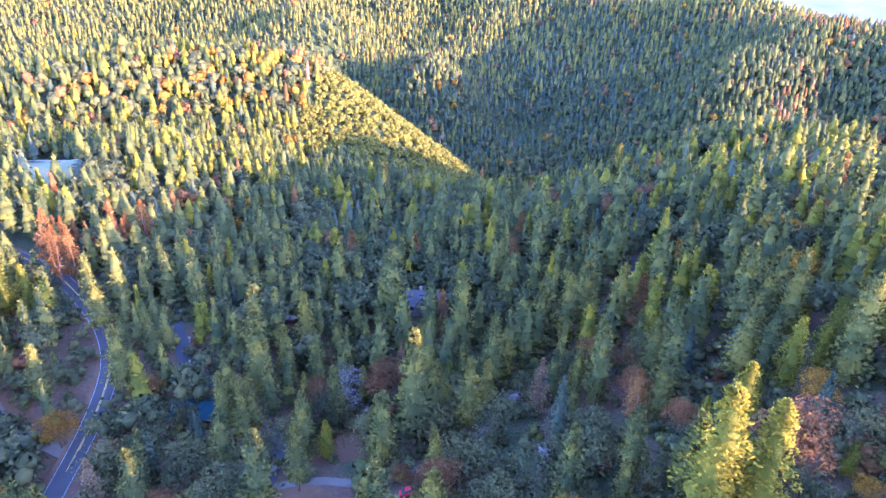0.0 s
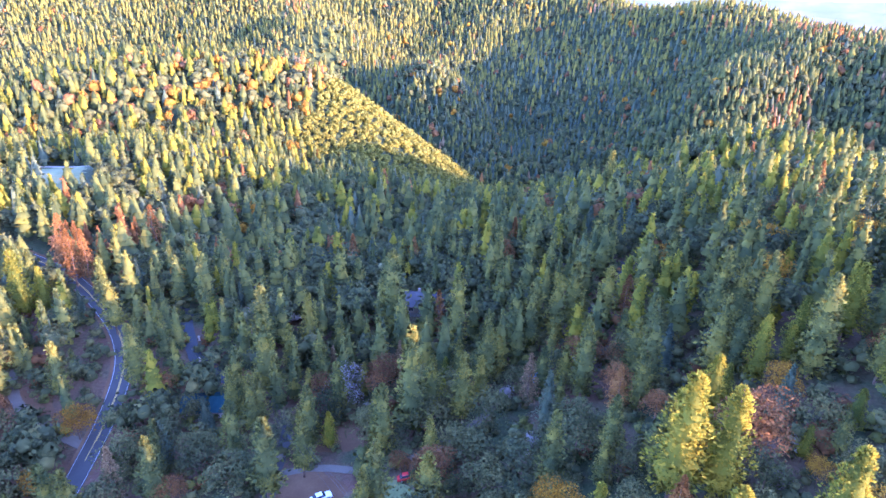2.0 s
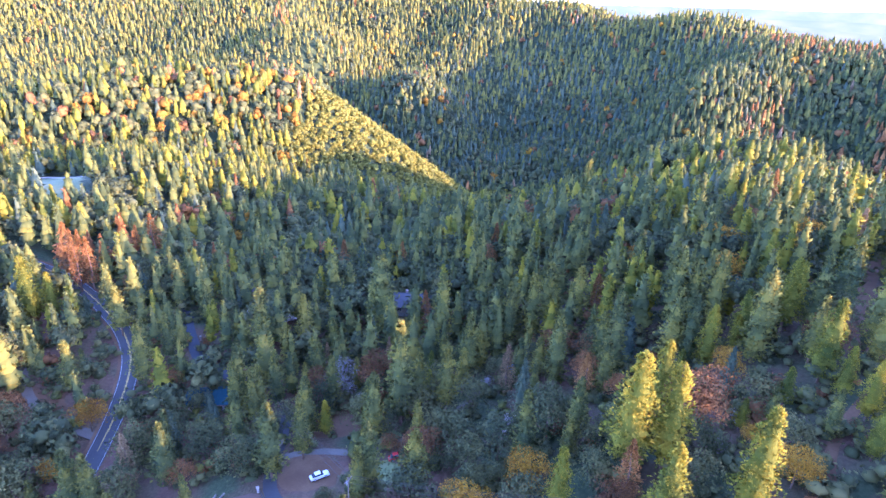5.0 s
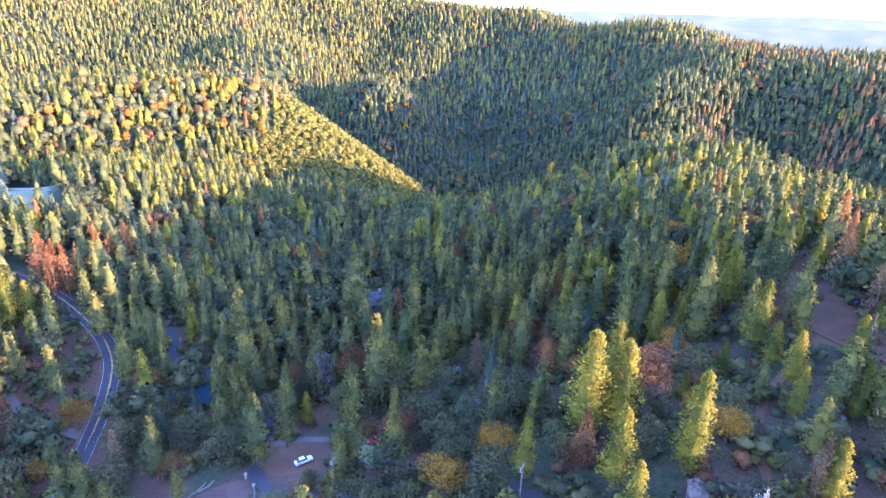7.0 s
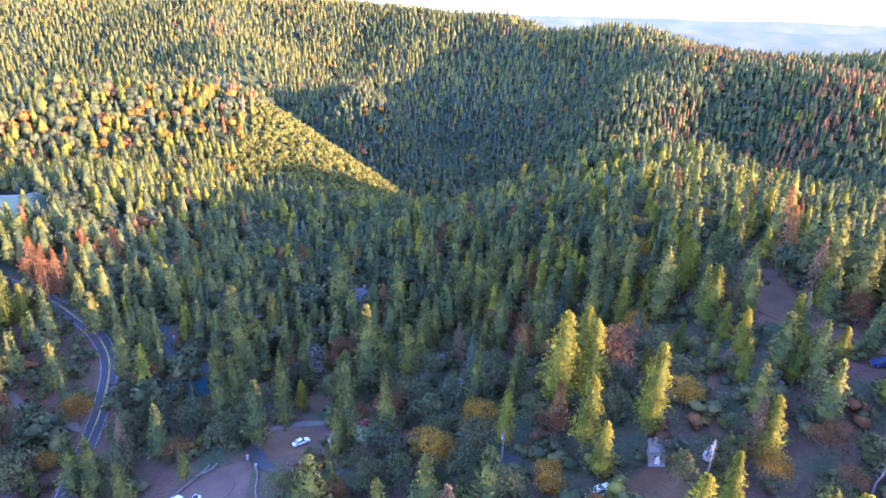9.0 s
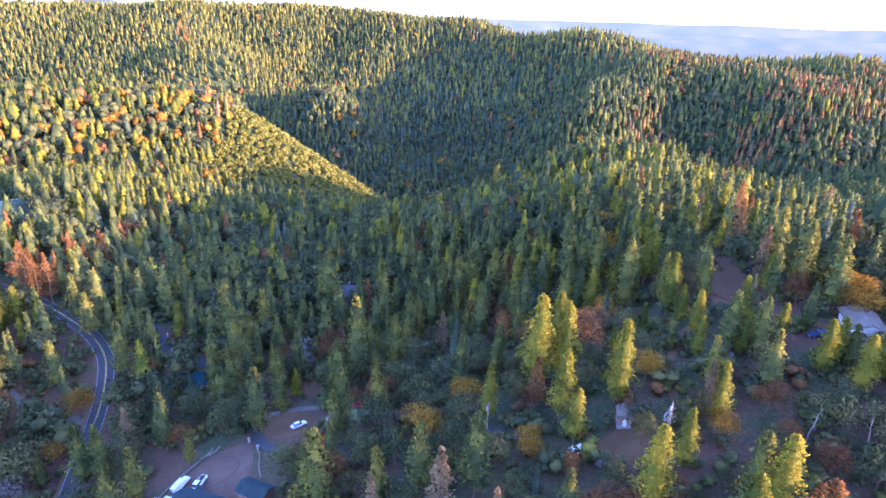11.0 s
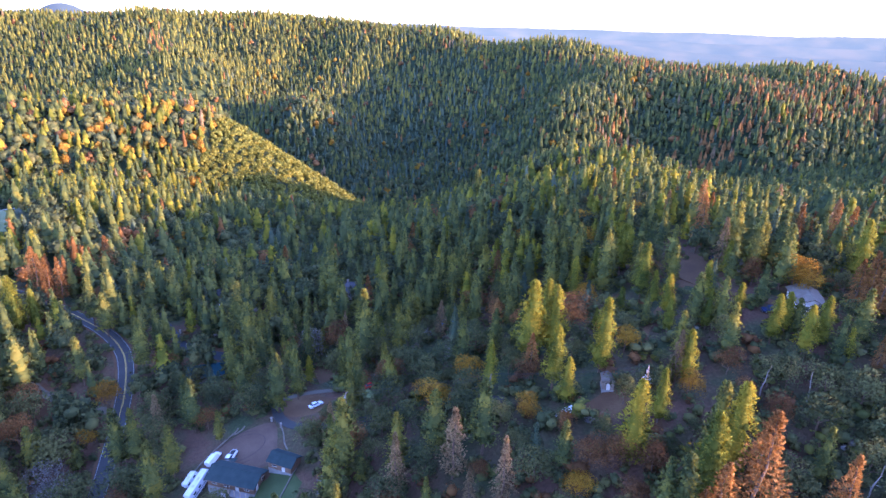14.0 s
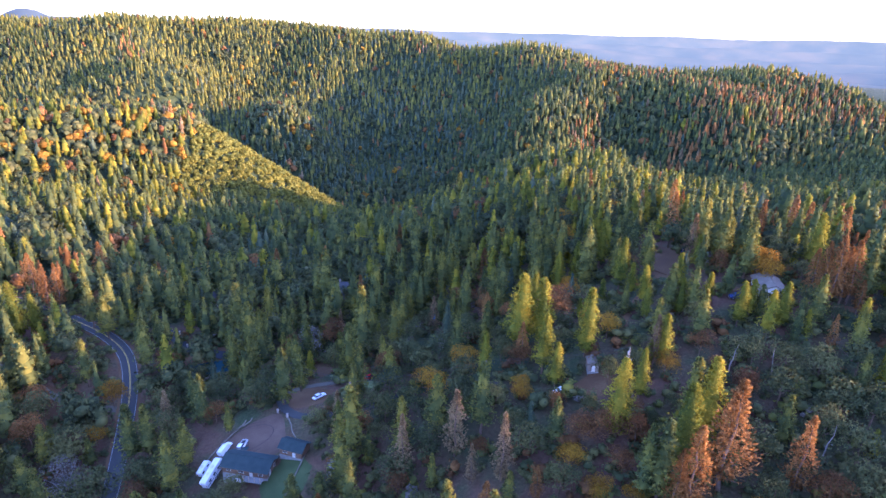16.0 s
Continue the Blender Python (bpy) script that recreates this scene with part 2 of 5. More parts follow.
SLOPES = (
    (-630, 160, 150, 20.5),
    (-450, 160, 150, 62.2),
    (-270, 160, 150, 80.8),
    (-90, 160, 150, -11.9),
    (90, 160, 150, -60.6),
    (270, 160, 150, -49.1),
    (450, 160, 150, -41.0),
    (630, 160, 150, -31.0),
    (810, 160, 150, 19.7),
    (-630, 340, 150, 58.4),
    (-450, 340, 150, -13.0),
    (-270, 340, 150, -17.5),
    (90, 340, 150, -100.3),
    (270, 340, 150, 98.8),
    (630, 340, 150, -46.8),
    (810, 340, 150, 32.7),
    (-450, 520, 150, -46.7),
    (-90, 520, 150, 48.5),
    (90, 520, 150, -20.6),
    (270, 520, 150, 2.8),
    (810, 520, 150, -24.9),
    (990, 520, 150, 11.2),
    (-630, 700, 150, 24.7),
    (-450, 700, 150, 55.1),
)
SLOPES_B = (
    (90, 700, 150, -68.8),
    (630, 700, 150, 75.4),
    (810, 700, 150, 62.1),
    (990, 700, 150, -25.5),
    (-630, 880, 150, -45.4),
    (-450, 880, 150, -55.9),
    (-270, 880, 150, -36.6),
    (270, 880, 150, -33.8),
    (810, 880, 150, 35.9),
    (-810, 1060, 150, -34.9),
    (-630, 1060, 150, -55.1),
    (-90, 1060, 150, -47.0),
    (90, 1060, 150, -32.6),
    (450, 1060, 150, 62.9),
    (630, 1060, 150, -21.4),
    (810, 1060, 150, -35.8),
    (990, 1060, 150, 24.3),
    (-630, 1240, 150, -33.7),
    (-450, 1240, 150, 30.6),
    (-270, 1240, 150, 9.7),
    (-90, 1240, 150, -10.5),
    (450, 1240, 150, 1.4),
    (990, 1240, 150, 20.4),
    (-810, 1420, 150, 53.4),
)
SLOPES_C = (
    (-630, 1420, 150, -42.6),
    (-270, 1420, 150, 58.5),
    (-90, 1420, 150, 14.5),
    (90, 1420, 150, 47.8),
    (450, 1420, 150, -33.1),
    (-630, 1600, 150, 62.5),
    (-270, 1600, 150, -17.6),
    (-90, 1600, 150, 14.2),
    (90, 1600, 150, 8.8),
    (450, 1600, 150, -20.9),
    (-810, 1780, 150, -28.4),
    (-630, 1780, 150, -18.2),
    (-90, 1780, 150, 14.0),
    (90, 1780, 150, -31.5),
    (450, 1780, 150, -18.1),
)
MASSIFS = (
    (-600, -300, 340, -20.4),
    (-200, -300, 340, -12.8),
    (200, -300, 340, 31.0),
    (600, -300, 340, 42.4),
    (1000, -300, 340, 19.0),
    (-200, 120, 340, -11.1),
    (200, 120, 340, 35.9),
    (600, 120, 340, 46.1),
    (1000, 120, 340, 11.0),
    (-200, 540, 340, -45.9),
    (200, 540, 340, -25.8),
    (600, 540, 340, 13.6),
    (1000, 540, 340, -47.5),
    (-600, 960, 340, -35.7),
    (-200, 960, 340, -32.6),
    (600, 960, 340, 14.8),
    (1000, 960, 340, -54.7),
    (-1000, 1380, 340, 21.8),
    (-600, 1380, 340, 34.1),
    (-200, 1380, 340, 49.8),
    (200, 1380, 340, 15.8),
    (-600, 1800, 340, 10.3),
    (-200, 1800, 340, 14.9),
    (-1000, 2220, 340, -10.2),
)
NEAR_LAND = np.array(KNOLLS + SPURS + RIDGES, float)
FAR_LAND = np.array(KNOLLS + GULLIES + GULLIES_B + GULLIES_C + SLOPES + SLOPES_B + SLOPES_C + MASSIFS, float)


def hills(x, y, rows):
    if x.ndim == 0:
        return (rows[:, 3] * np.exp(-((x - rows[:, 0]) ** 2 + (y - rows[:, 1]) ** 2) / (2 * rows[:, 2] ** 2))).sum()
    z = np.zeros(x.shape)
    for cx, cy, s, h in rows:
        z = z + h * np.exp(-((x - cx) ** 2 + (y - cy) ** 2) / (2 * s * s))
    return z


def height(x, y):
    """The lie of the land, for numbers or arrays: the near valley, beyond it the canyon and its ridges, at last the rolling distance."""
    x, y = np.asarray(x, float), np.asarray(y, float)
    w = np.clip((y - 400 + 0.5 * np.clip(x - 220, 0, 240)) / 110, 0, 1)
    w = w * w * (3 - 2 * w)
    near = hills(x, y, NEAR_LAND) if np.any(w < 1) else 0.0
    beyond = hills(x, y, FAR_LAND) if np.any(w > 0) else 0.0
    z = near * (1 - w) + beyond * w
    d = np.hypot(x, y)
    far = np.clip((d - 2050) / 500, 0, 1)
    roll = 30 * np.sin(x / 410 + 0.6) * np.cos(y / 530 + 0.4) + 16 * np.sin(x / 170 + y / 230)
    rise = 40 * np.clip((d - 2600) / 1900, 0, 1) - 45
    z = z * (1 - far) + far * (roll * np.clip((4600 - d) / 1500, 0.25, 1) + rise)
    return z + 1.3 * np.sin(x / 23 + 1) * np.sin(y / 29) * np.clip(np.hypot(x + 30, y - 90) / 120 - 0.5, 0, 1)


def part(name, bm, mat, parent=None, label=""):
    """One bmesh as one mesh object."""
    me = bpy.data.meshes.new(name)
    bm.to_mesh(me)
    bm.free()
    me.materials.append(mat)
    ob = new(name, me)
    ob.parent = parent
    if label:
        ob["label"] = label
    return ob


def big_mesh(name, verts, tris, mat, normals=None):
    """A mesh from whole arrays of corners and triangles, shaded by the given normals."""
    me = bpy.data.meshes.new(name)
    verts, tris = np.asarray(verts, np.float32), np.asarray(tris, np.int32)
    me.vertices.add(len(verts))
    me.vertices.foreach_set("co", verts.ravel())
    me.loops.add(tris.size)
    me.loops.foreach_set("vertex_index", tris.ravel())
    me.polygons.add(len(tris))
    me.polygons.foreach_set("loop_start", np.arange(0, tris.size, 3, dtype=np.int32))
    me.update(calc_edges=True)
    if normals is not None:
        me.polygons.foreach_set("use_smooth", np.ones(len(tris), bool))
        me.normals_split_custom_set_from_vertices(np.asarray(normals, np.float32))
    me.materials.append(mat)
    return me


def ground_sheet():
    """One sheet to the horizon, finest round the flight."""
    u = np.linspace(-1, 1, 241)
    xs = 4900 * np.sign(u) * (0.05 * np.abs(u) + 0.95 * np.abs(u) ** 3.2)
    v = np.linspace(-0.8, 1, 261)
    ys = 120 + 4700 * np.sign(v) * (0.05 * np.abs(v) + 0.95 * np.abs(v) ** 3.2)
    gx, gy = np.meshgrid(xs, ys)
    verts = np.stack([gx, gy, height(gx, gy)], -1).reshape(-1, 3)
    n, m = len(ys), len(xs)
    a = (np.arange(n - 1)[:, None] * m + np.arange(m - 1)).ravel()
    tris = np.concatenate([np.stack([a, a + 1, a + m + 1], -1), np.stack([a, a + m + 1, a + m], -1)])
    me = big_mesh("ground", verts, tris, FLOOR)
    me.polygons.foreach_set("use_smooth", np.ones(len(tris), bool))
    return tagged(new("ground", me), "wooded hills with red duff and dark brush", "ground", kind="structure")


ground_sheet()


def smooth_line(points, step=3.0):
    """A smooth way through the corners, in even steps."""
    p = np.array(points, float)
    p = np.vstack([2 * p[0] - p[1], p, 2 * p[-1] - p[-2]])
    out = []
    for i in range(1, len(p) - 2):
        n = max(2, int(np.linalg.norm(p[i + 1] - p[i]) / step))
        for t in np.linspace(0, 1, n, endpoint=False):
            out.append(0.5 * (2 * p[i] + (p[i + 1] - p[i - 1]) * t + (2 * p[i - 1] - 5 * p[i] + 4 * p[i + 1] - p[i + 2]) * t * t
                              + (3 * p[i] - p[i - 1] - 3 * p[i + 1] + p[i + 2]) * t ** 3))
    return np.array(out + [p[-2]])


def lane_strip(line, left, right, lift, thick=0.0, dashes=None):
    """A ribbon laid on the land beside a line, from left to right of it in metres."""
    bm = bmesh.new()
    way = np.gradient(line, axis=0)
    way /= np.linalg.norm(way, axis=1)[:, None]
    side = np.stack([way[:, 1], -way[:, 0]], -1)
    across = np.linspace(left, right, max(2, int(abs(right - left) / 1.5) + 1))
    rows = []
    for i, (p, s) in enumerate(zip(line, side)):
        zc = float(height(*p))
        row = []
        for d in across:
            q = p + s * d
            z = 0.75 * zc + 0.25 * float(height(*q))
            row.append(bm.verts.new((q[0], q[1], max(z, float(height(*q)) - 0.05) + lift)))
        if thick:
            e0, e1 = row[0].co, row[-1].co
            row = [bm.verts.new((e0.x, e0.y, e0.z - thick))] + row + [bm.verts.new((e1.x, e1.y, e1.z - thick))]
        rows.append(row)
    for i in range(len(rows) - 1):
        if dashes and (i // dashes) % 2:
            continue
        for j in range(len(rows[0]) - 1):
            bm.faces.new((rows[i][j], rows[i][j + 1], rows[i + 1][j + 1], rows[i + 1][j]))
    bm.normal_update()
    if len(bm.faces) and sum(f.normal.z for f in bm.faces) < 0:
        bmesh.ops.reverse_faces(bm, faces=bm.faces[:])
    return bm


def patch(outline, lift, step=2.0, ragged=0.0):
    """A piece of bare or paved land with a rounded, uneven outline, draped on the land."""
    line = smooth_line(list(outline) + [outline[0]], step)[:-1]
    c = line.mean(0)
    bm = bmesh.new()
    rings = 7
    prev = None
    centre = bm.verts.new((c[0], c[1], float(height(*c)) + lift))
    for r in range(1, rings + 1):
        ring = []
        for k, p in enumerate(line):
            f = r / rings
            if r == rings and ragged:
                f += ragged * noise.noise((p[0] * 0.3, p[1] * 0.3, lift))
            q = c + (p - c) * f
            ring.append(bm.verts.new((q[0], q[1], float(height(*q)) + lift * (1 if r < rings else -0.5))))
        for k in range(len(ring)):
            a, b = ring[k], ring[(k + 1) % len(ring)]
            bm.faces.new((prev[k], a, b, prev[(k + 1) % len(ring)]) if prev else (centre, a, b))
        prev = ring
    bm.normal_update()
    if sum(f.normal.z for f in bm.faces) < 0:
        bmesh.ops.reverse_faces(bm, faces=bm.faces[:])
    return bm


ROAD = smooth_line([(-330, 262), (-260, 246), (-205, 232), (-157, 211), (-137, 197), (-120, 181), (-108, 168), (-99, 155), (-94.5, 144), (-91.5, 130), (-90, 115),
                    (-89, 100), (-88.5, 85), (-90, 62), (-96, 30), (-108, -10), (-130, -70), (-160, -150)])
LANE = smooth_line([(-38, 124), (-36.5, 112), (-36, 104), (-35, 96), (-33.5, 90), (-30, 84.5), (-24, 80.5), (-12, 77), (4, 76), (18, 72), (30, 60)])
TRACK_LINE = smooth_line([(-34, 103), (-29, 104), (-23, 104), (-13, 101.5), (-4, 104), (4, 108), (14, 118), (20, 130)])
DRIVE = smooth_line([(-106, 172), (-98, 182), (-90, 181), (-86, 172), (-80, 161), (-75, 153)])
DRIVE_LOW = smooth_line([(-75, 153), (-66, 147), (-59, 144), (-53, 140)])
RIGHT_ROAD = smooth_line([(150, 40), (128, 56), (112, 74), (106, 88), (105, 98), (109, 110), (120, 126), (140, 150)])
RIGHT_TRACK = smooth_line([(106, 92), (92, 82), (80, 72), (73, 62), (68, 48), (60, 30)])
MID_DRIVE = smooth_line([(2, 168), (14, 163), (30, 158), (45, 160), (60, 172), (64, 190)])
HILL_TRACK = smooth_line([(-300, 352), (-276, 366), (-262, 371), (-240, 360), (-218, 346), (-200, 340)])
WEST_TRACK = smooth_line([(-92, 120), (-110, 128), (-122, 136), (-134, 150), (-150, 158)])

road = tagged(part("road", lane_strip(ROAD, -2.9, 2.9, 0.14, 0.3), ASPHALT), "worn grey two-lane asphalt road curving between the trees", "road", kind="structure")
for off, name in ((-2.6, "edge_line"), (2.6, "edge_line")):
    part(name, lane_strip(ROAD, off - 0.07, off + 0.07, 0.17), PAINT_WHITE, road, "white edge line")
for off in (-0.16, 0.16):
    part("centre_line", lane_strip(ROAD, off - 0.07, off + 0.07, 0.17), PAINT_YELLOW, road, "double yellow centre line")
tagged(part("shoulder", lane_strip(ROAD, -4.0, -2.7, 0.06, 0.2), DIRT), "red dirt shoulder along the road", "road shoulder", kind="structure")
tagged(part("shoulder", lane_strip(ROAD, 2.7, 3.9, 0.06, 0.2), DIRT), "red dirt shoulder along the road", "road shoulder", kind="structure")
tagged(part("lane", lane_strip(LANE, -1.6, 1.6, 0.13, 0.2), ASPHALT), "narrow grey asphalt lane past the gravel yard", "lane", kind="structure")
tagged(part("track", lane_strip(TRACK_LINE, -1.2, 1.2, 0.12, 0.2), TRACK), "pale dirt track through the clearing", "track", kind="structure")
tagged(part("driveway", lane_strip(DRIVE, -2.0, 2.0, 0.12, 0.2), ASPHALT_NEW), "dark asphalt driveway", "driveway", kind="structure")
tagged(part("driveway", lane_strip(DRIVE_LOW, -2.6, 2.6, 0.12, 0.2), ASPHALT_NEW), "dark asphalt driveway by the teal-roofed house", "driveway", kind="structure")
tagged(part("track", lane_strip(RIGHT_ROAD, -1.7, 1.7, 0.12, 0.2), DIRT), "brown dirt track along the ridge", "track", kind="structure")
tagged(part("track", lane_strip(RIGHT_TRACK, -1.0, 1.0, 0.11, 0.2), DIRT), "rutted dirt track down the slope", "track", kind="structure")
tagged(part("driveway", lane_strip(MID_DRIVE, -1.7, 1.7, 0.12, 0.2), ASPHALT), "grey driveway to the house among the pines", "driveway", kind="structure")
tagged(part("track", lane_strip(HILL_TRACK, -2.2, 2.2, 0.16, 0.3), GRAVEL_PALE), "pale gravel road beside the hill meadow", "track", kind="structure")
tagged(part("track", lane_strip(WEST_TRACK, -1.5, 1.5, 0.12, 0.2), TRACK), "pale dirt track off the road", "track", kind="structure")

LOT = [(-59.5, 73.5), (-55.5, 78.5), (-50.5, 83.5), (-45.8, 87.6), (-40, 89.5), (-35.5, 89.5), (-33.8, 85), (-33.3, 77), (-34, 69), (-44, 68), (-54, 69)]
CAR_PAD = [(-33, 103), (-26, 104), (-18, 98), (-17, 91), (-22, 87.5), (-29, 88.5), (-33, 95)]
tagged(part("yard", patch(LOT, 0.20), GRAVEL), "reddish gravel parking yard", "yard", kind="structure")
tagged(part("clearing", patch(CAR_PAD, 0.10, ragged=0.25), DIRT), "bare red and tan dirt clearing", "clearing", kind="structure")
for name, mat, words, outline in (
        ("clearing", DIRT, "bare red soil under the trees", [(-34, 112), (-20, 110), (-10, 116), (-8, 124), (-18, 130), (-30, 124)]),
        ("clearing", DIRT, "bare red soil beside the teal-roofed house", [(-84, 150), (-66, 152), (-54, 149), (-50, 140), (-62, 136), (-76, 140)]),
        ("meadow", GRASS, "pale green grass beside the dirt clearing", [(-15, 97), (-6, 97), (-2, 91), (-6, 86), (-14, 87)]),
        ("meadow", GRASS, "dry grass patch below the dirt track", [(-18, 110), (-6, 111), (-3, 107), (-14, 105)]),
        ("lawn", LAWN, "mown lawn below the cabins", [(-41, 62), (-33, 66), (-27, 62), (-29, 50), (-40, 48)]),
        ("meadow", GRASS, "small green meadow on the wooded hill", [(-270, 362), (-248, 366), (-220, 342), (-190, 290), (-196, 276), (-212, 288), (-234, 312), (-254, 336)]),
        ("clearing", DIRT, "bare brown ground on the ridge", [(96, 118), (118, 116), (126, 100), (118, 84), (104, 84), (98, 100)]),
        ("clearing", DIRT, "bare brown ground under scattered trees", [(48, 47), (57, 50), (61, 45), (56, 39), (48, 41)]),
        ("clearing", DIRT, "bare red ground beside the road", [(-128, 140), (-112, 138), (-106, 124), (-118, 116), (-134, 126)])):
    tagged(part(name, patch(outline, 0.07, ragged=0.3), mat), words, name, kind="structure")


def far_ridge(radius, crest, wave, seed, knob=None):
    """A long hazy ridge on the horizon, with a sloping face and back."""
    bm = bmesh.new()
    rows = []
    for a in np.linspace(-75, 85, 240):
        s, c = math.sin(radians(a)), math.cos(radians(a))
        h = crest + wave * noise.noise((a * 0.035, seed, 0.3)) + wave * 0.35 * noise.noise((a * 0.16, seed, 2.3)) + wave * 0.10 * noise.noise((a * 0.9, seed, 4.0))
        if knob:
            h += knob[1] * math.exp(-((a - knob[0]) / knob[2]) ** 2) + 1.5 * noise.noise((a * 6, seed, 7.0))
        rows.append([bm.verts.new(((radius + d) * s, (radius + d) * c, z)) for d, z in ((-380, -90), (-170, h * 0.45 - 25), (0, h), (150, h * 0.6), (260, -90))])
    for p, q in zip(rows, rows[1:]):
        for j in range(4):
            bm.faces.new((p[j], q[j], q[j + 1], p[j + 1]))
    for face in bm.faces:
        face.smooth = True
    return bm


# the glow grows ridge by ridge, painting the haze thicker with distance
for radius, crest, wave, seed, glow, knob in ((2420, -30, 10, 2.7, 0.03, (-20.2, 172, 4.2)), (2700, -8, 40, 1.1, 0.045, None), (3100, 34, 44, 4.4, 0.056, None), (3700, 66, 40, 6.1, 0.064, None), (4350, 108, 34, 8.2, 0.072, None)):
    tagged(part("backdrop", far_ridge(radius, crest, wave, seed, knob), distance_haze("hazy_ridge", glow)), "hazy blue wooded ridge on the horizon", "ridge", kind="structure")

# ---------------------------------------------------------------- things in the clearings
LOG_WALL = surface("brown_log_wall", [(0.3, (0.10, 0.055, 0.03)), (0.7, (0.19, 0.11, 0.065))], 0.9, 0.8, 0.3, 9.0, fine=0.3)
TAN_WALL = surface("tan_siding", [(0.3, (0.24, 0.20, 0.16)), (0.7, (0.33, 0.28, 0.23))], 0.8, 0.8, 0.2, 9.0)
WHITE_WALL = surface("white_siding", [(0.3, (0.48, 0.46, 0.43)), (0.7, (0.60, 0.58, 0.55))], 0.8, 0.7, 0.2, 9.0)
GREEN_ROOF = surface("dark_green_roof", [(0.3, (0.018, 0.030, 0.030)), (0.7, (0.034, 0.050, 0.048))], 0.5, 0.95, 0.4, 5.0, spec=0.08, fine=0.4)
GREY_ROOF = surface("grey_shingle_roof", [(0.3, (0.045, 0.046, 0.047)), (0.7, (0.08, 0.081, 0.082))], 0.6, 0.95, 0.4, 5.0, spec=0.08, fine=0.4)
PALE_ROOF = surface("pale_metal_roof", [(0.3, (0.11, 0.092, 0.07)), (0.7, (0.16, 0.135, 0.105))], 0.6, 0.85, 0.1, 3.0, spec=0.12)
TEAL_ROOF = surface("teal_metal_roof", [(0.3, (0.010, 0.036, 0.044)), (0.7, (0.017, 0.055, 0.062))], 0.5, 0.8, 0.1, 3.0, spec=0.1)
TRIM = surface("pale_trim", [(0.3, (0.45, 0.42, 0.37)), (0.7, (0.6, 0.57, 0.52))], 1.0, 0.7)
CONCRETE = surface("concrete", [(0.3, (0.17, 0.165, 0.15)), (0.7, (0.26, 0.25, 0.23))], 0.8, 0.9, 0.2, 8.0, fine=0.3)
RUBBER = surface("tyre_rubber", [(0.3, (0.02, 0.02, 0.02)), (0.7, (0.035, 0.035, 0.035))], 3.0, 0.9)
STEEL = surface("grey_steel", [(0.3, (0.35, 0.35, 0.36)), (0.7, (0.5, 0.5, 0.51))], 2.0, 0.4, metal=0.8)
CAR_WHITE = surface("white_car_paint", [(0.3, (0.52, 0.53, 0.54)), (0.7, (0.62, 0.63, 0.64))], 0.8, 0.45, spec=0.3)
CAR_RED = surface("red_car_paint", [(0.3, (0.30, 0.02, 0.02)), (0.7, (0.42, 0.035, 0.03))], 0.8, 0.25, spec=0.5)
CAR_BLUE = surface("blue_car_paint", [(0.3, (0.02, 0.07, 0.38)), (0.7, (0.03, 0.10, 0.50))], 0.8, 0.25, spec=0.5)
CAR_DARK = surface("dark_blue_car_paint", [(0.3, (0.02, 0.03, 0.08)), (0.7, (0.03, 0.045, 0.11))], 0.8, 0.25, spec=0.5)
TARP = surface("blue_tarpaulin", [(0.3, (0.03, 0.13, 0.32)), (0.7, (0.06, 0.20, 0.42))], 0.9, 0.6, 0.6, 2.0)
PILLAR = surface("pale_stone", [(0.3, (0.20, 0.17, 0.14)), (0.7, (0.33, 0.29, 0.24))], 2.0, 0.85, 0.4, 7.0)
POLE_WOOD = surface("pole_wood", [(0.3, (0.13, 0.10, 0.075)), (0.7, (0.24, 0.19, 0.15))], 1.5, 0.9, 0.3, 9.0)
RAIL_WOOD = surface("pale_log", [(0.3, (0.34, 0.25, 0.17)), (0.7, (0.50, 0.39, 0.28))], 1.5, 0.85, 0.3, 9.0)
CABLE = surface("black_cable", [(0.3, (0.02, 0.02, 0.02)), (0.7, (0.04, 0.04, 0.04))], 1.0, 0.6)
IRON = surface("dark_iron", [(0.3, (0.025, 0.025, 0.026)), (0.7, (0.05, 0.048, 0.046))], 2.0, 0.6, metal=0.5)
CURB = surface("pale_kerb", [(0.3, (0.11, 0.092, 0.07)), (0.7, (0.18, 0.155, 0.12))], 1.2, 0.9, 0.2, 8.0)


def glass():
    m, tree, b = material("window_glass", 0.08, 0, 0.5)
    b.inputs["Base Color"].default_value = (0.03, 0.04, 0.05, 1)
    return m


GLASS = glass()


def box(bm, x0, x1, y0, y1, z0, z1, bevel=0.0):
    m = Matrix.Translation(((x0 + x1) / 2, (y0 + y1) / 2, (z0 + z1) / 2)) @ Matrix.Diagonal((x1 - x0, y1 - y0, z1 - z0, 1))
    r = bmesh.ops.create_cube(bm, size=1, matrix=m)
    if bevel:
        es = {e for v in r["verts"] for e in v.link_edges}
        bmesh.ops.bevel(bm, geom=list(es), offset=bevel, segments=2, affect="EDGES", profile=0.5)
    return bm


def boxed(*a, **k):
    return box(bmesh.new(), *a, **k)


def prism(points, y0, y1):
    """A side outline in x and z, drawn out from y0 to y1."""
    bm = bmesh.new()
    a = [bm.verts.new((x, y0, z)) for x, z in points]
    b = [bm.verts.new((x, y1, z)) for x, z in points]
    bm.faces.new(a)
    bm.faces.new(b[::-1])
    for i in range(len(a)):
        j = (i + 1) % len(a)
        bm.faces.new((a[j], a[i], b[i], b[j]))
    bmesh.ops.recalc_face_normals(bm, faces=bm.faces[:])
    return bm


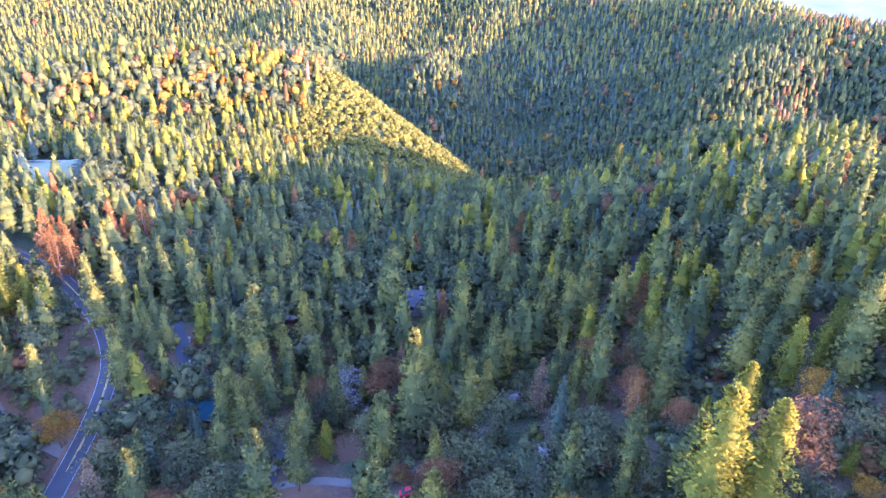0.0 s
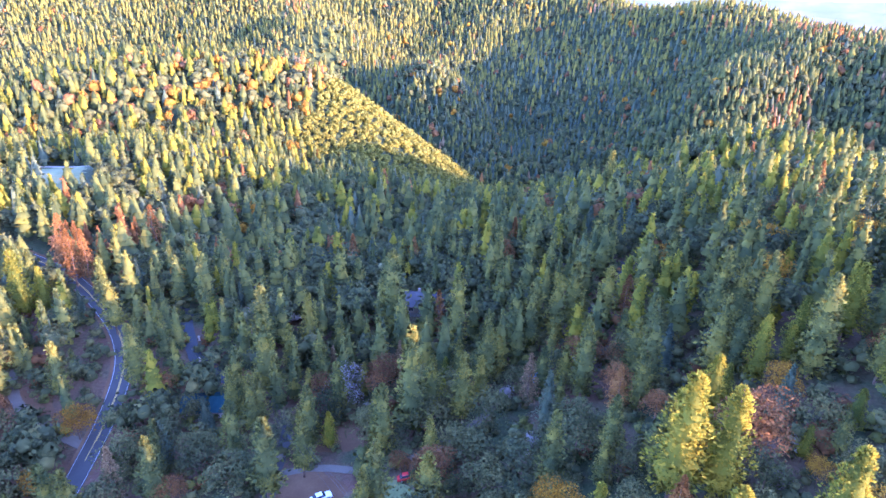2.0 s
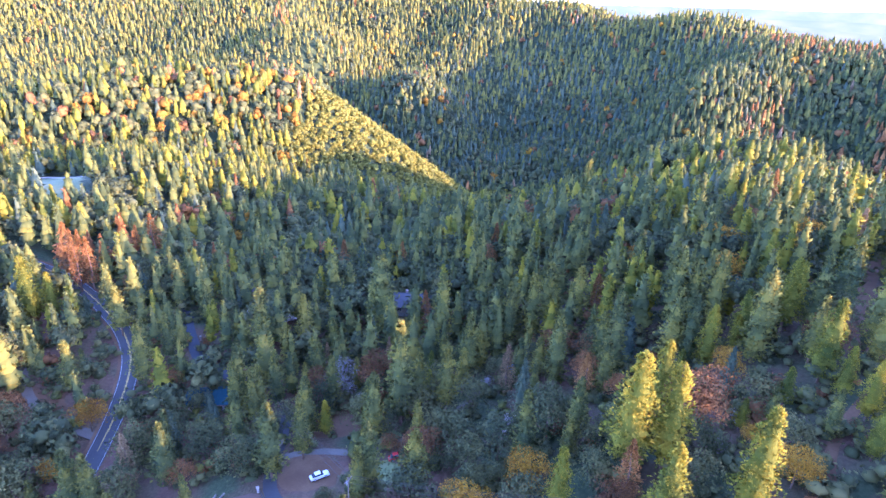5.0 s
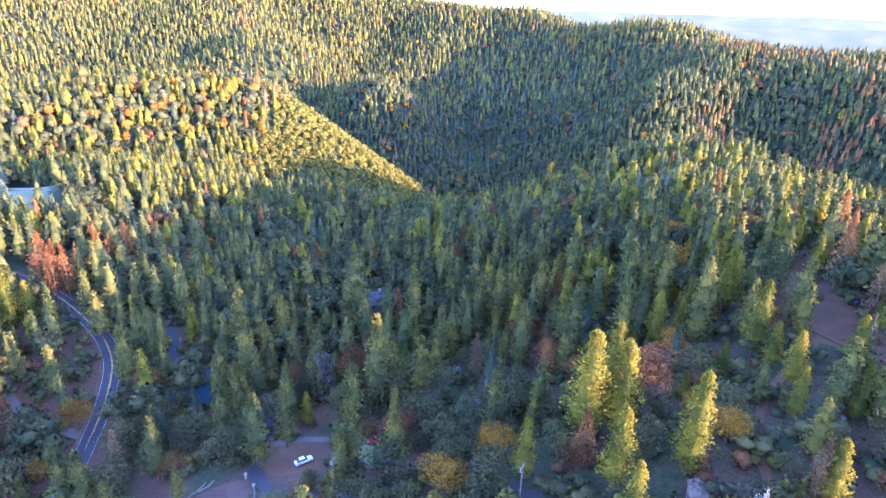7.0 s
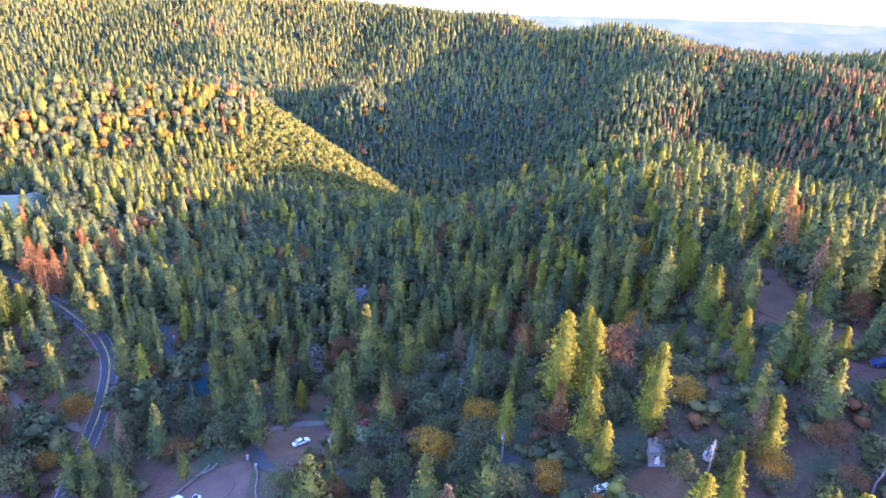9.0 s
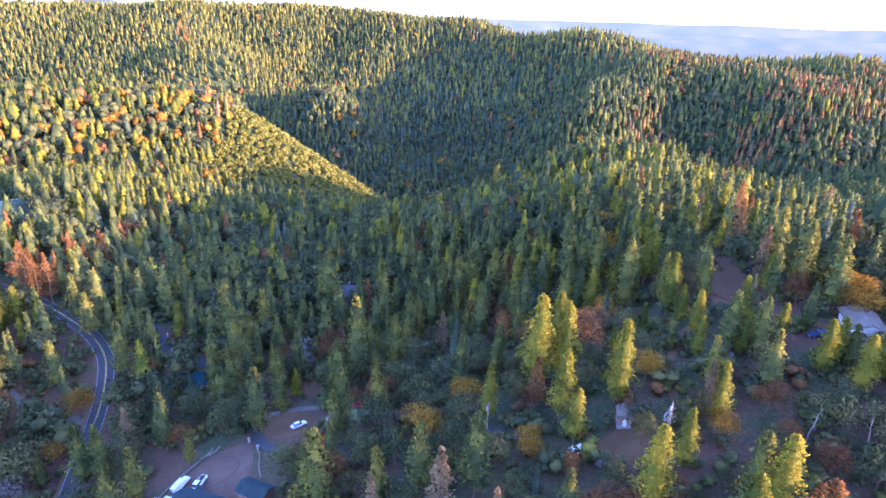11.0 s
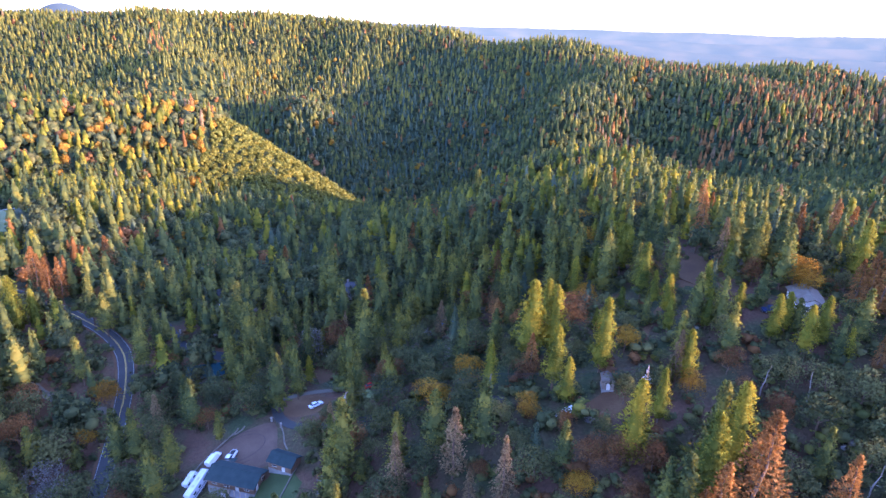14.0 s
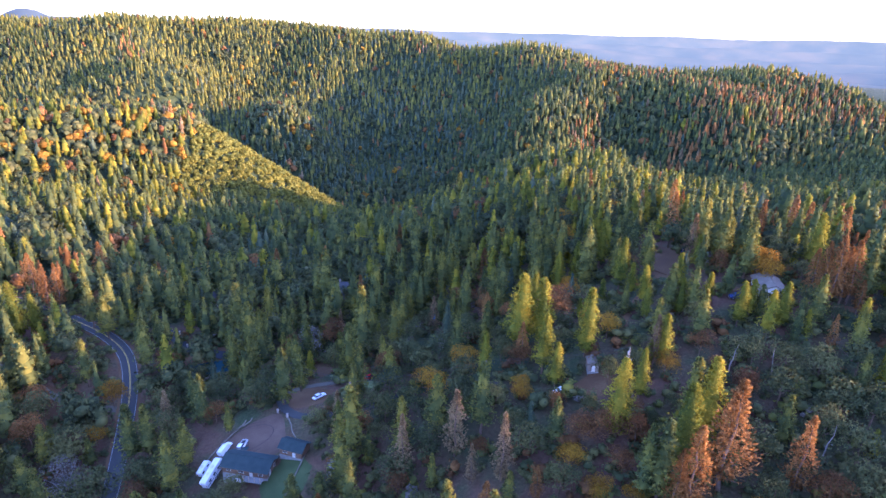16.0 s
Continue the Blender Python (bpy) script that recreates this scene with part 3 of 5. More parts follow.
def rod(p0, p1, r0, r1=None, n=8):
    bm = bmesh.new()
    d = Vector(p1) - Vector(p0)
    m = Matrix.Translation((Vector(p0) + Vector(p1)) / 2) @ d.to_track_quat("Z", "Y").to_matrix().to_4x4()
    bmesh.ops.create_cone(bm, cap_ends=True, segments=n, radius1=r0, radius2=r0 if r1 is None else r1, depth=d.length, matrix=m)
    return bm


def low_spot(x, y, L, W, turn):
    c, s = math.cos(radians(turn)), math.sin(radians(turn))
    return [float(height(x + c * a - s * b, y + s * a + c * b)) for a in (-L / 2, 0, L / 2) for b in (-W / 2, 0, W / 2)]


def house(name, label, x, y, turn, L, W, wall, rise, walls, roof, windows=(), doors=(), chimney=None, porch=None, eave=0.7, wing=None):
    """A gabled house; its long side lies along x. windows and doors: side, place along it, width, sill, head."""
    zs = low_spot(x, y, L, W, turn)
    z = 0.5 * max(zs) + 0.5 * sum(zs) / len(zs)
    root = new(name)
    root.matrix_basis = pose(x, y, z, 0, 0, turn)
    part("foundation", boxed(-L / 2 - 0.05, L / 2 + 0.05, -W / 2 - 0.05, W / 2 + 0.05, min(zs) - z - 0.6, 0.12), CONCRETE, root, "pale concrete footing")

    def shell(L, W, wall, rise, cx=0.0, cy=0.0, across=False):
        pts = [(-W / 2, 0.1), (W / 2, 0.1), (W / 2, wall), (0, wall + rise), (-W / 2, wall)]
        bm = prism(pts, -L / 2, L / 2)
        bmesh.ops.transform(bm, matrix=Matrix.Translation((cx, cy, 0)) @ (Matrix() if across else Matrix.Rotation(radians(90), 4, "Z")), verts=bm.verts)
        return bm

    def cover(L, W, wall, rise, cx=0.0, cy=0.0, across=False):
        k = rise / (W / 2)
        o, t = eave, 0.22
        pts = [(-W / 2 - o, wall - k * o + 0.02), (0, wall + rise + 0.02), (W / 2 + o, wall - k * o + 0.02), (W / 2 + o, wall - k * o + t), (0, wall + rise + t + 0.05), (-W / 2 - o, wall - k * o + t)]
        bm = prism(pts, -L / 2 - o, L / 2 + o)
        bmesh.ops.transform(bm, matrix=Matrix.Translation((cx, cy, 0)) @ (Matrix() if across else Matrix.Rotation(radians(90), 4, "Z")), verts=bm.verts)
        return bm

    part("wall", shell(L, W, wall, rise), walls, root)
    lid = part("roof", cover(L, W, wall, rise), roof, root)
    cap = rod((-L / 2 - eave, 0, wall + rise + 0.27), (L / 2 + eave, 0, wall + rise + 0.27), 0.11, n=6)
    part("ridge_cap", cap, roof, lid)
    for sgn in (-1, 1):
        k = rise / (W / 2)
        yy = sgn * (W / 2 + eave + 0.06)
        part("gutter", rod((-L / 2 - eave, yy, wall - k * eave + 0.12), (L / 2 + eave, yy, wall - k * eave + 0.12), 0.07, n=6), LOG_WALL, lid, "brown gutter")
    if wing:
        wl, ww, wh, wr, cx, cy = wing
        part("wall", shell(wl, ww, wh, wr, cx, cy, True), walls, root)
        part("roof", cover(wl, ww, wh, wr, cx, cy, True), roof, root)

    def place(side, at, w, z0, z1, d):
        if side in "sn":
            s = -1 if side == "s" else 1
            y0 = s * W / 2
            return (at - w / 2, at + w / 2, min(y0, y0 + s * d), max(y0, y0 + s * d), z0, z1)
        s = -1 if side == "w" else 1
        x0 = s * L / 2
        return (min(x0, x0 + s * d), max(x0, x0 + s * d), at - w / 2, at + w / 2, z0, z1)

    for side, at, w, z0, z1 in windows:
        win = part("window", boxed(*place(side, at, w + 0.24, z0 - 0.12, z1 + 0.12, 0.06)), TRIM, root, "pale window frame")
        part("pane", boxed(*place(side, at, w, z0, z1, 0.085)), GLASS, win, "dark window pane")
        bars = boxed(*place(side, at, 0.06, z0, z1, 0.11))
        part("glazing_bar", bars, TRIM, win)
    for side, at, w, z0, z1 in doors:
        door = part("door", boxed(*place(side, at, w, z0, z1, 0.08)), TRIM, root, "pale door")
        part("door_handle", boxed(*place(side, at + w * 0.36, 0.08, 1.0, 1.15, 0.16)), STEEL, door)
    if chimney:
        cx, cy = chimney
        part("chimney", boxed(cx - 0.45, cx + 0.45, cy - 0.4, cy + 0.4, wall * 0.8, wall + rise + 0.9, bevel=0.03), PILLAR, lid, "stone chimney")
    if porch:
        x0, x1, depth = porch
        part("porch_roof", prism([(-W / 2 - depth, wall - 0.75), (-W / 2 + 0.05, wall - 0.25), (-W / 2 + 0.05, wall - 0.1), (-W / 2 - depth, wall - 0.6)], x0, x1), roof, root)
        bm = root.children[-1].data
        bm.transform(Matrix.Rotation(radians(90), 4, "Z") @ Matrix.Scale(1, 4))
        bm.transform(Matrix(((-1, 0, 0, 0), (0, 1, 0, 0), (0, 0, 1, 0), (0, 0, 0, 1))))
        part("porch_floor", boxed(x0, x1, -W / 2 - depth, -W / 2, -0.1, 0.14), CONCRETE, root, "pale concrete terrace")
        for px in np.linspace(x0 + 0.2, x1 - 0.2, 4):
            part("post", boxed(px - 0.08, px + 0.08, -W / 2 - depth + 0.1, -W / 2 - depth + 0.26, 0.1, wall - 0.55), RAIL_WOOD, root, "pale wooden post")
    return tagged(root, label, "house")


def vehicle(name, label, x, y, turn, paint, outline, cabin, width=1.85, wheels=((-1.35, 0.34), (1.35, 0.34)), extra=None, category="car"):
    """A vehicle from its side outline, the outline of its glass, and its wheels; its nose points to +x."""
    zc = float(height(x, y)) + 0.22
    c, s = math.cos(radians(turn)), math.sin(radians(turn))
    slope = math.degrees(math.atan2(float(height(x + c, y + s)) - float(height(x - c, y - s)), 2))
    roll = math.degrees(math.atan2(float(height(x - s, y + c)) - float(height(x + s, y - c)), 2))
    root = new(name)
    root.matrix_basis = pose(x, y, zc, 0, 0, turn) @ pose(0, 0, 0, roll, -slope, 0)
    h = width / 2
    bm = prism(outline, -h, h)
    bmesh.ops.bevel(bm, geom=bm.edges[:], offset=0.07, segments=2, affect="EDGES", profile=0.6)
    part("body", bm, paint, root)
    if cabin:
        bm = prism(cabin, -h * 0.90, h * 0.90)
        for v in bm.verts:
            if v.co.z > max(z for _, z in cabin) - 0.12:
                v.co.y *= 0.86
        bmesh.ops.bevel(bm, geom=bm.edges[:], offset=0.05, segments=2, affect="EDGES", profile=0.6)
        glass_part = part("cabin_glass", bm, GLASS, root, "dark tinted windows")
        top = max(z for _, z in cabin)
        xs = [px for px, z in cabin if z > top - 0.12]
        part("roof_panel", boxed(min(xs) - 0.05, max(xs) + 0.05, -h * 0.80, h * 0.80, top - 0.03, top + 0.05, bevel=0.03), paint, root)
    for wx, r in wheels:
        for sgn in (-1, 1):
            tyre = part("wheel", rod((wx, sgn * (h - 0.24), r), (wx, sgn * (h + 0.02), r), r, n=16), RUBBER, root, "black tyre")
            part("rim", rod((wx, sgn * (h - 0.1), r), (wx, sgn * (h + 0.035), r), r * 0.6, n=12), STEEL, tyre, "grey steel rim")
    nose, tail = max(px for px, _ in outline), min(px for px, _ in outline)
    zl = 0.55 * max(z for px, z in outline if px > nose - 0.3)
    for sgn in (-1, 1):
        part("headlight", boxed(nose - 0.05, nose + 0.025, sgn * h * 0.74 - 0.16, sgn * h * 0.74 + 0.16, zl + 0.08, zl + 0.26, bevel=0.01), STEEL, root, "clear headlight")
        part("tail_light", boxed(tail - 0.025, tail + 0.05, sgn * h * 0.8 - 0.1, sgn * h * 0.8 + 0.1, zl + 0.1, zl + 0.34, bevel=0.01), CAR_RED, root, "red tail light")
    part("bumper", boxed(nose - 0.08, nose + 0.08, -h * 0.95, h * 0.95, 0.28, 0.45, bevel=0.03), STEEL, root)
    if extra:
        extra(root, h)
    return tagged(root, label, category)


SEDAN = [(-2.25, 0.35), (2.25, 0.35), (2.3, 0.72), (2.1, 0.86), (0.95, 0.98), (-1.75, 1.0), (-2.25, 0.92)]
SEDAN_CAB = [(1.05, 0.95), (0.35, 1.42), (-0.95, 1.44), (-1.75, 0.97)]
PICKUP = [(-2.8, 0.5), (2.7, 0.5), (2.75, 0.95), (2.6, 1.12), (1.35, 1.2), (-2.8, 1.2)]
PICKUP_CAB = [(1.45, 1.15), (0.8, 1.82), (-0.55, 1.84), (-0.75, 1.15)]
VAN = [(-2.6, 0.4), (2.5, 0.4), (2.55, 0.95), (2.3, 1.15), (1.6, 1.25), (0.95, 1.95), (-2.5, 2.0), (-2.62, 1.2)]
VAN_CAB = [(1.62, 1.22), (1.0, 1.90), (0.15, 1.92), (0.15, 1.22)]
SUV = [(-2.35, 0.45), (2.3, 0.45), (2.35, 0.9), (2.15, 1.05), (1.05, 1.12), (-2.3, 1.12)]
SUV_CAB = [(1.15, 1.08), (0.5, 1.70), (-1.95, 1.72), (-2.3, 1.08)]
TRAILER = [(-4.4, 0.55), (4.2, 0.55), (4.5, 1.2), (4.45, 2.6), (4.1, 3.05), (-4.2, 3.05), (-4.45, 2.7)]
CAMPER = [(-2.3, 0.5), (2.2, 0.5), (2.4, 1.0), (2.3, 1.95), (2.05, 2.2), (-2.2, 2.2), (-2.4, 1.9)]


def bed(root, h):
    part("truck_bed", boxed(-2.7, -0.95, -h * 0.82, h * 0.82, 1.13, 1.215), RUBBER, root, "dark open load bed")
    part("tailgate", boxed(-2.86, -2.78, -h * 0.9, h * 0.9, 0.75, 1.2, bevel=0.02), CAR_WHITE, root)


def trailer_parts(root, h):
    for sgn in (-1, 1):
        for wx in (-2.6, -0.4, 1.8):
            part("window", boxed(wx - 0.55, wx + 0.55, sgn * h - 0.03, sgn * h + 0.03, 1.6, 2.2, bevel=0.02), GLASS, root, "dark trailer window")
    part("roof_vent", boxed(-1.6, -0.9, -0.35, 0.35, 3.04, 3.28, bevel=0.04), TRIM, root)
    part("air_conditioner", boxed(0.6, 1.6, -0.4, 0.4, 3.04, 3.36, bevel=0.06), TRIM, root)
    part("stripe", boxed(-4.3, 4.2, -h - 0.02, h + 0.02, 1.15, 1.32), CAR_DARK, root, "dark stripe")


def camper_parts(root, h):
    for sgn in (-1, 1):
        for wx in (-1.5, 0.9):
            part("window", boxed(wx - 0.5, wx + 0.5, sgn * h - 0.03, sgn * h + 0.03, 1.25, 1.75, bevel=0.02), GLASS, root, "dark trailer window")
    part("roof_vent", boxed(-0.4, 0.3, -0.35, 0.35, 2.19, 2.41, bevel=0.04), TRIM, root)


house("log_cabin", "brown log cabin with a dark green roof beside the gravel yard", -44.0, 65.4, -25, 14.0, 6.8, 2.5, 1.5, LOG_WALL, GREEN_ROOF,
      windows=(("s", -5.0, 1.2, 1.0, 2.0), ("s", -1.2, 1.5, 0.9, 2.0), ("s", 4.9, 1.2, 1.0, 2.0), ("e", 1.6, 1.1, 1.0, 2.0), ("n", -4, 1.2, 1.0, 2.0), ("n", 3.4, 1.2, 1.0, 2.0), ("w", 0, 1.3, 1.0, 2.0)),
      doors=(("s", 2.0, 1.0, 0.12, 2.1), ("e", -1.6, 0.95, 0.12, 2.1)), porch=(0.4, 6.0, 2.2))
house("log_cabin", "small brown log cabin with a dark green roof", -31.0, 66.0, -32, 7.4, 4.9, 2.4, 1.3, LOG_WALL, GREEN_ROOF,
      windows=(("w", 0.6, 1.1, 1.0, 1.9), ("s", -1.8, 1.2, 1.0, 1.9), ("n", 0, 1.2, 1.0, 1.9)), doors=(("s", 1.2, 0.95, 0.12, 2.05),), eave=0.5)
house("house", "low house with a teal metal roof among pines", -62.5, 131.5, 8, 13.0, 8.0, 2.6, 1.8, TAN_WALL, TEAL_ROOF,
      windows=(("s", -4, 1.4, 1.0, 2.0), ("s", 0.5, 1.4, 1.0, 2.0), ("e", 0, 1.2, 1.0, 2.0)), doors=(("s", 4, 1.0, 0.12, 2.1),))
house("house", "tan house with a grey shingle roof among tall pines", -4.0, 184.5, -8, 14.0, 9.5, 3.0, 3.0, TAN_WALL, GREY_ROOF,
      windows=(("s", -4.6, 1.5, 1.0, 2.2), ("s", -1.2, 1.5, 1.0, 2.2), ("e", 1.5, 1.4, 1.0, 2.2), ("w", 0, 1.4, 1.0, 2.2)), doors=(("s", 5, 1.0, 0.12, 2.15),), chimney=(-3, 1.5),
      wing=(11.0, 6.5, 2.9, 2.4, 2.6, -2.6))
house("house", "white-walled house with a pale metal roof on the ridge", 124.5, 61.5, 62, 12.0, 7.6, 3.0, 1.6, WHITE_WALL, PALE_ROOF,
      windows=(("s", -5, 1.5, 1.0, 2.2), ("s", 0, 1.5, 1.0, 2.2), ("s", 4.5, 1.5, 1.0, 2.2), ("w", 1.5, 1.3, 1.0, 2.2)), doors=(("w", -1.8, 1.0, 0.12, 2.15),))
house("house", "weathered house with a dark roof far among the pines", -66, 199, 25, 11.0, 7.5, 2.7, 2.2, TAN_WALL, GREY_ROOF, windows=(("s", -2.5, 1.3, 1.0, 2.0), ("s", 2.5, 1.3, 1.0, 2.0)))
house("shed", "grey weathered shed on the slope", 56.0, 50.5, 70, 4.2, 3.0, 2.4, 0.7, POLE_WOOD, PALE_ROOF, doors=(("w", 0, 0.9, 0.12, 2.0),), eave=0.25)

vehicle("motorhome", "long white travel trailer parked beside the log cabin", -54.6, 69.0, 60, CAR_WHITE, TRAILER, None, 2.4, ((-0.9, 0.38), (0.15, 0.38)), trailer_parts, "trailer")
vehicle("camper", "short white camper trailer beside the travel trailer", -57.6, 72.6, 62, CAR_WHITE, CAMPER, None, 2.0, ((-0.3, 0.36), (0.5, 0.36)), camper_parts, "trailer")
vehicle("van", "white panel van on the gravel yard", -52.0, 77.6, 58, CAR_WHITE, VAN, VAN_CAB, 1.95, category="van")
vehicle("pickup_truck", "white pickup truck with a dark load bed", -47.0, 75.4, 244, CAR_WHITE, PICKUP, PICKUP_CAB, 1.95, ((-1.75, 0.4), (1.75, 0.4)), bed, "pickup")
vehicle("car", "white car parked on the dirt clearing", -22.2, 92.4, 27, CAR_WHITE, SEDAN, SEDAN_CAB)
vehicle("car", "small red car beside the dirt track", -3.8, 96.2, 10, CAR_RED, SEDAN, SEDAN_CAB)
vehicle("car", "bright blue car far among the pines", -74.5, 205.5, 30, CAR_BLUE, SUV, SUV_CAB)
vehicle("car", "white car beside the blue one", -79.5, 202.0, 40, CAR_WHITE, SEDAN, SEDAN_CAB)
vehicle("pickup_truck", "white pickup truck under the trees on the slope", 42.6, 45.4, 15, CAR_WHITE, PICKUP, PICKUP_CAB, 1.95, ((-1.75, 0.4), (1.75, 0.4)), bed, "pickup")
vehicle("camper", "white camper trailer hidden among pines", 66.5, 47.5, 35, CAR_WHITE, CAMPER, None, 2.2, ((-0.3, 0.36), (0.5, 0.36)), camper_parts, "trailer")
vehicle("car", "dark blue car on the ridge track", 113.5, 62.5, 160, CAR_DARK, SUV, SUV_CAB)
vehicle("car", "dark blue car in the clearing on the ridge", 122.5, 104.0, 20, CAR_DARK, SEDAN, SEDAN_CAB)


def tarp_heap(x, y):
    """A sagging tarpaulin over a stack of goods."""
    z = float(height(x, y))
    root = new("covered_stack")
    root.matrix_basis = pose(x, y, z, 0, 0, 24)
    bm = bmesh.new()
    n = 12
    rows = [[bm.verts.new((a, b, max(0.05, 2.0 - 0.10 * a * a - 0.16 * b * b + 0.22 * noise.noise((a, b, 2.0))))) for a in np.linspace(-3, 3, n)] for b in np.linspace(-2.4, 2.4, n)]
    for i in range(n - 1):
        for j in range(n - 1):
            bm.faces.new((rows[i][j], rows[i][j + 1], rows[i + 1][j + 1], rows[i + 1][j]))
    bmesh.ops.solidify(bm, geom=bm.faces[:], thickness=0.05)
    part("tarpaulin", bm, TARP, root)
    part("stack", boxed(-2.0, 2.0, -1.5, 1.5, -0.3, 1.1, bevel=0.05), POLE_WOOD, root, "stacked timber")
    return tagged(root, "heap of timber under a blue tarpaulin", "tarpaulin")


tarp_heap(29.0, 129.5)


def gate_pillar(x, y):
    z = float(height(x, y))
    root = new("gate_pillar")
    root.matrix_basis = pose(x, y, z + 0.1, 0, 0, 20)
    part("shaft", boxed(-0.28, 0.28, -0.28, 0.28, -0.4, 1.35, bevel=0.04), PILLAR, root)
    part("cap", boxed(-0.36, 0.36, -0.36, 0.36, 1.35, 1.5, bevel=0.04), PILLAR, root)
    return tagged(root, "pale stone gate pillar at the yard entrance", "pillar", "pillars at the yard entrance")


for x, y in ((-36.2, 89.4), (-33.0, 84.6), (-78.0, 163.0), (-84.2, 165.0), (-73.5, 152.2)):
    gate_pillar(x, y)


def field_gate(a, b):
    """A dark tube gate between the two pillars."""
    za, zb = float(height(*a)) + 0.2, float(height(*b)) + 0.2
    root = new("gate")
    root.matrix_basis = pose(a[0], a[1], za)
    run = Vector((b[0] - a[0], b[1] - a[1], zb - za))
    for h in (0.3, 0.65, 1.0, 1.3):
        part("bar", rod(Vector((0, 0, h)), run + Vector((0, 0, h)), 0.035, n=6), IRON, root)
    for t in (0.02, 0.5, 0.98):
        part("upright", rod(run * t + Vector((0, 0, 0.2)), run * t + Vector((0, 0, 1.35)), 0.04, n=6), IRON, root)
    return tagged(root, "dark iron tube gate across the yard entrance", "gate")


field_gate((-35.7, 88.8), (-33.3, 85.2))


def kerb(line, label):
    bm = lane_strip(line, -0.16, 0.16, 0.32, 0.35)
    return tagged(part("kerb", bm, CURB), label, "kerb", kind="structure")


kerb(smooth_line([(-60.5, 72.5), (-56.6, 78.2), (-51.8, 83.4), (-47.4, 88.2), (-46.6, 90.4)], 1.5), "pale log edging along the gravel yard")
kerb(smooth_line([(-47.6, 87.2), (-45.4, 88.6), (-44.6, 90.4)], 1.0), "short pale log edging at the corner of the yard")
ring_way = [(-46.5 + 7.6 * math.cos(a) + 1.5 * math.cos(2 * a), 79.5 + 5.2 * math.sin(a) + 1.2 * math.sin(2 * a)) for a in np.linspace(0, 6.283, 26)]
for gap in (0.0, 1.6):
    tagged(part("tyre_marks", lane_strip(smooth_line(ring_way, 1.0), gap - 0.16, gap + 0.16, 0.225), TYRE_MARK), "dark looping tyre mark on the gravel yard", "tyre mark", kind="structure")
kerb(smooth_line([(-33.2, 86.0), (-32.0, 80.5), (-31.6, 76), (-30.5, 72.4)], 1.5), "pale stone kerb on the edge of the yard")
kerb(smooth_line([(-28.0, 64.5), (-29.8, 60.3), (-32, 56), (-34.2, 51.6), (-36, 47)], 1.5), "pale stone kerb beside the lawn")


def utility_pole(x, y, H, turn):
    root = new("utility_pole")
    root.matrix_basis = pose(x, y, float(height(x, y)), 0, 0, turn)
    part("shaft", rod((0, 0, -0.8), (0, 0, H), 0.17, 0.11, 10), POLE_WOOD, root)
    arm = part("crossarm", boxed(-1.25, 1.25, -0.06, 0.06, H - 0.75, H - 0.6, bevel=0.01), POLE_WOOD, root)
    for dx in (-1.1, -0.45, 0.45, 1.1):
        part("insulator", rod((dx, 0, H - 0.6), (dx, 0, H - 0.35), 0.06, 0.04, 8), PILLAR, arm, "pale insulator")
    part("brace", rod((0.7, 0.08, H - 0.66), (0.1, 0.08, H - 1.4), 0.03, n=6), STEEL, root)
    part("transformer", rod((0.0, 0.3, H - 2.1), (0.0, 0.3, H - 1.2), 0.24, n=12), STEEL, root, "grey transformer can")
    return tagged(root, "weathered wooden utility pole with a crossarm", "pole", "poles of the power line")


POLES = [(-13.0, 78.5, 10.5, 60), (-47.0, 128.0, 11.0, 30), (26.0, 60.0, 10.5, 62), (62.0, 42.0, 10.5, 62), (-62.0, 168.0, 11.0, 20)]
for x, y, H, turn in POLES:
    utility_pole(x, y, H, turn)


def cables(a, b):
    """Three sagging wires between two poles."""
    root = new("power_line")
    za, zb = float(height(a[0], a[1])) + a[2] - 0.33, float(height(b[0], b[1])) + b[2] - 0.33
    for off in (-1.1, 0.45, 1.1):
        ca, cb = math.cos(radians(a[3])), math.cos(radians(b[3]))
        sa, sb = math.sin(radians(a[3])), math.sin(radians(b[3]))
        p, q = Vector((a[0] + off * ca, a[1] + off * sa, za)), Vector((b[0] + off * cb, b[1] + off * sb, zb))
        bm = bmesh.new()
        rings = []
        for i in range(13):
            t = i / 12
            c = p.lerp(q, t) - Vector((0, 0, 4 * 0.9 * t * (1 - t)))
            rings.append([bm.verts.new(c + Vector((0.02 * math.cos(k), 0.02 * math.sin(k), 0.02 * math.sin(k + 1)))) for k in (0, 2.1, 4.2)])
        for r, s in zip(rings, rings[1:]):
            for k in range(3):
                bm.faces.new((r[k], r[(k + 1) % 3], s[(k + 1) % 3], s[k]))
        part("wire", bm, CABLE, root)
    return tagged(root, "thin black power line sagging between poles", "cable")


for i, j in ((0, 1), (0, 2), (2, 3), (1, 4)):
    cables(POLES[i], POLES[j])

# ---------------------------------------------------------------- trees
RNG = np.random.default_rng(7)


def unit(a):
    return a / (np.linalg.norm(a, axis=-1, keepdims=True) + 1e-9)


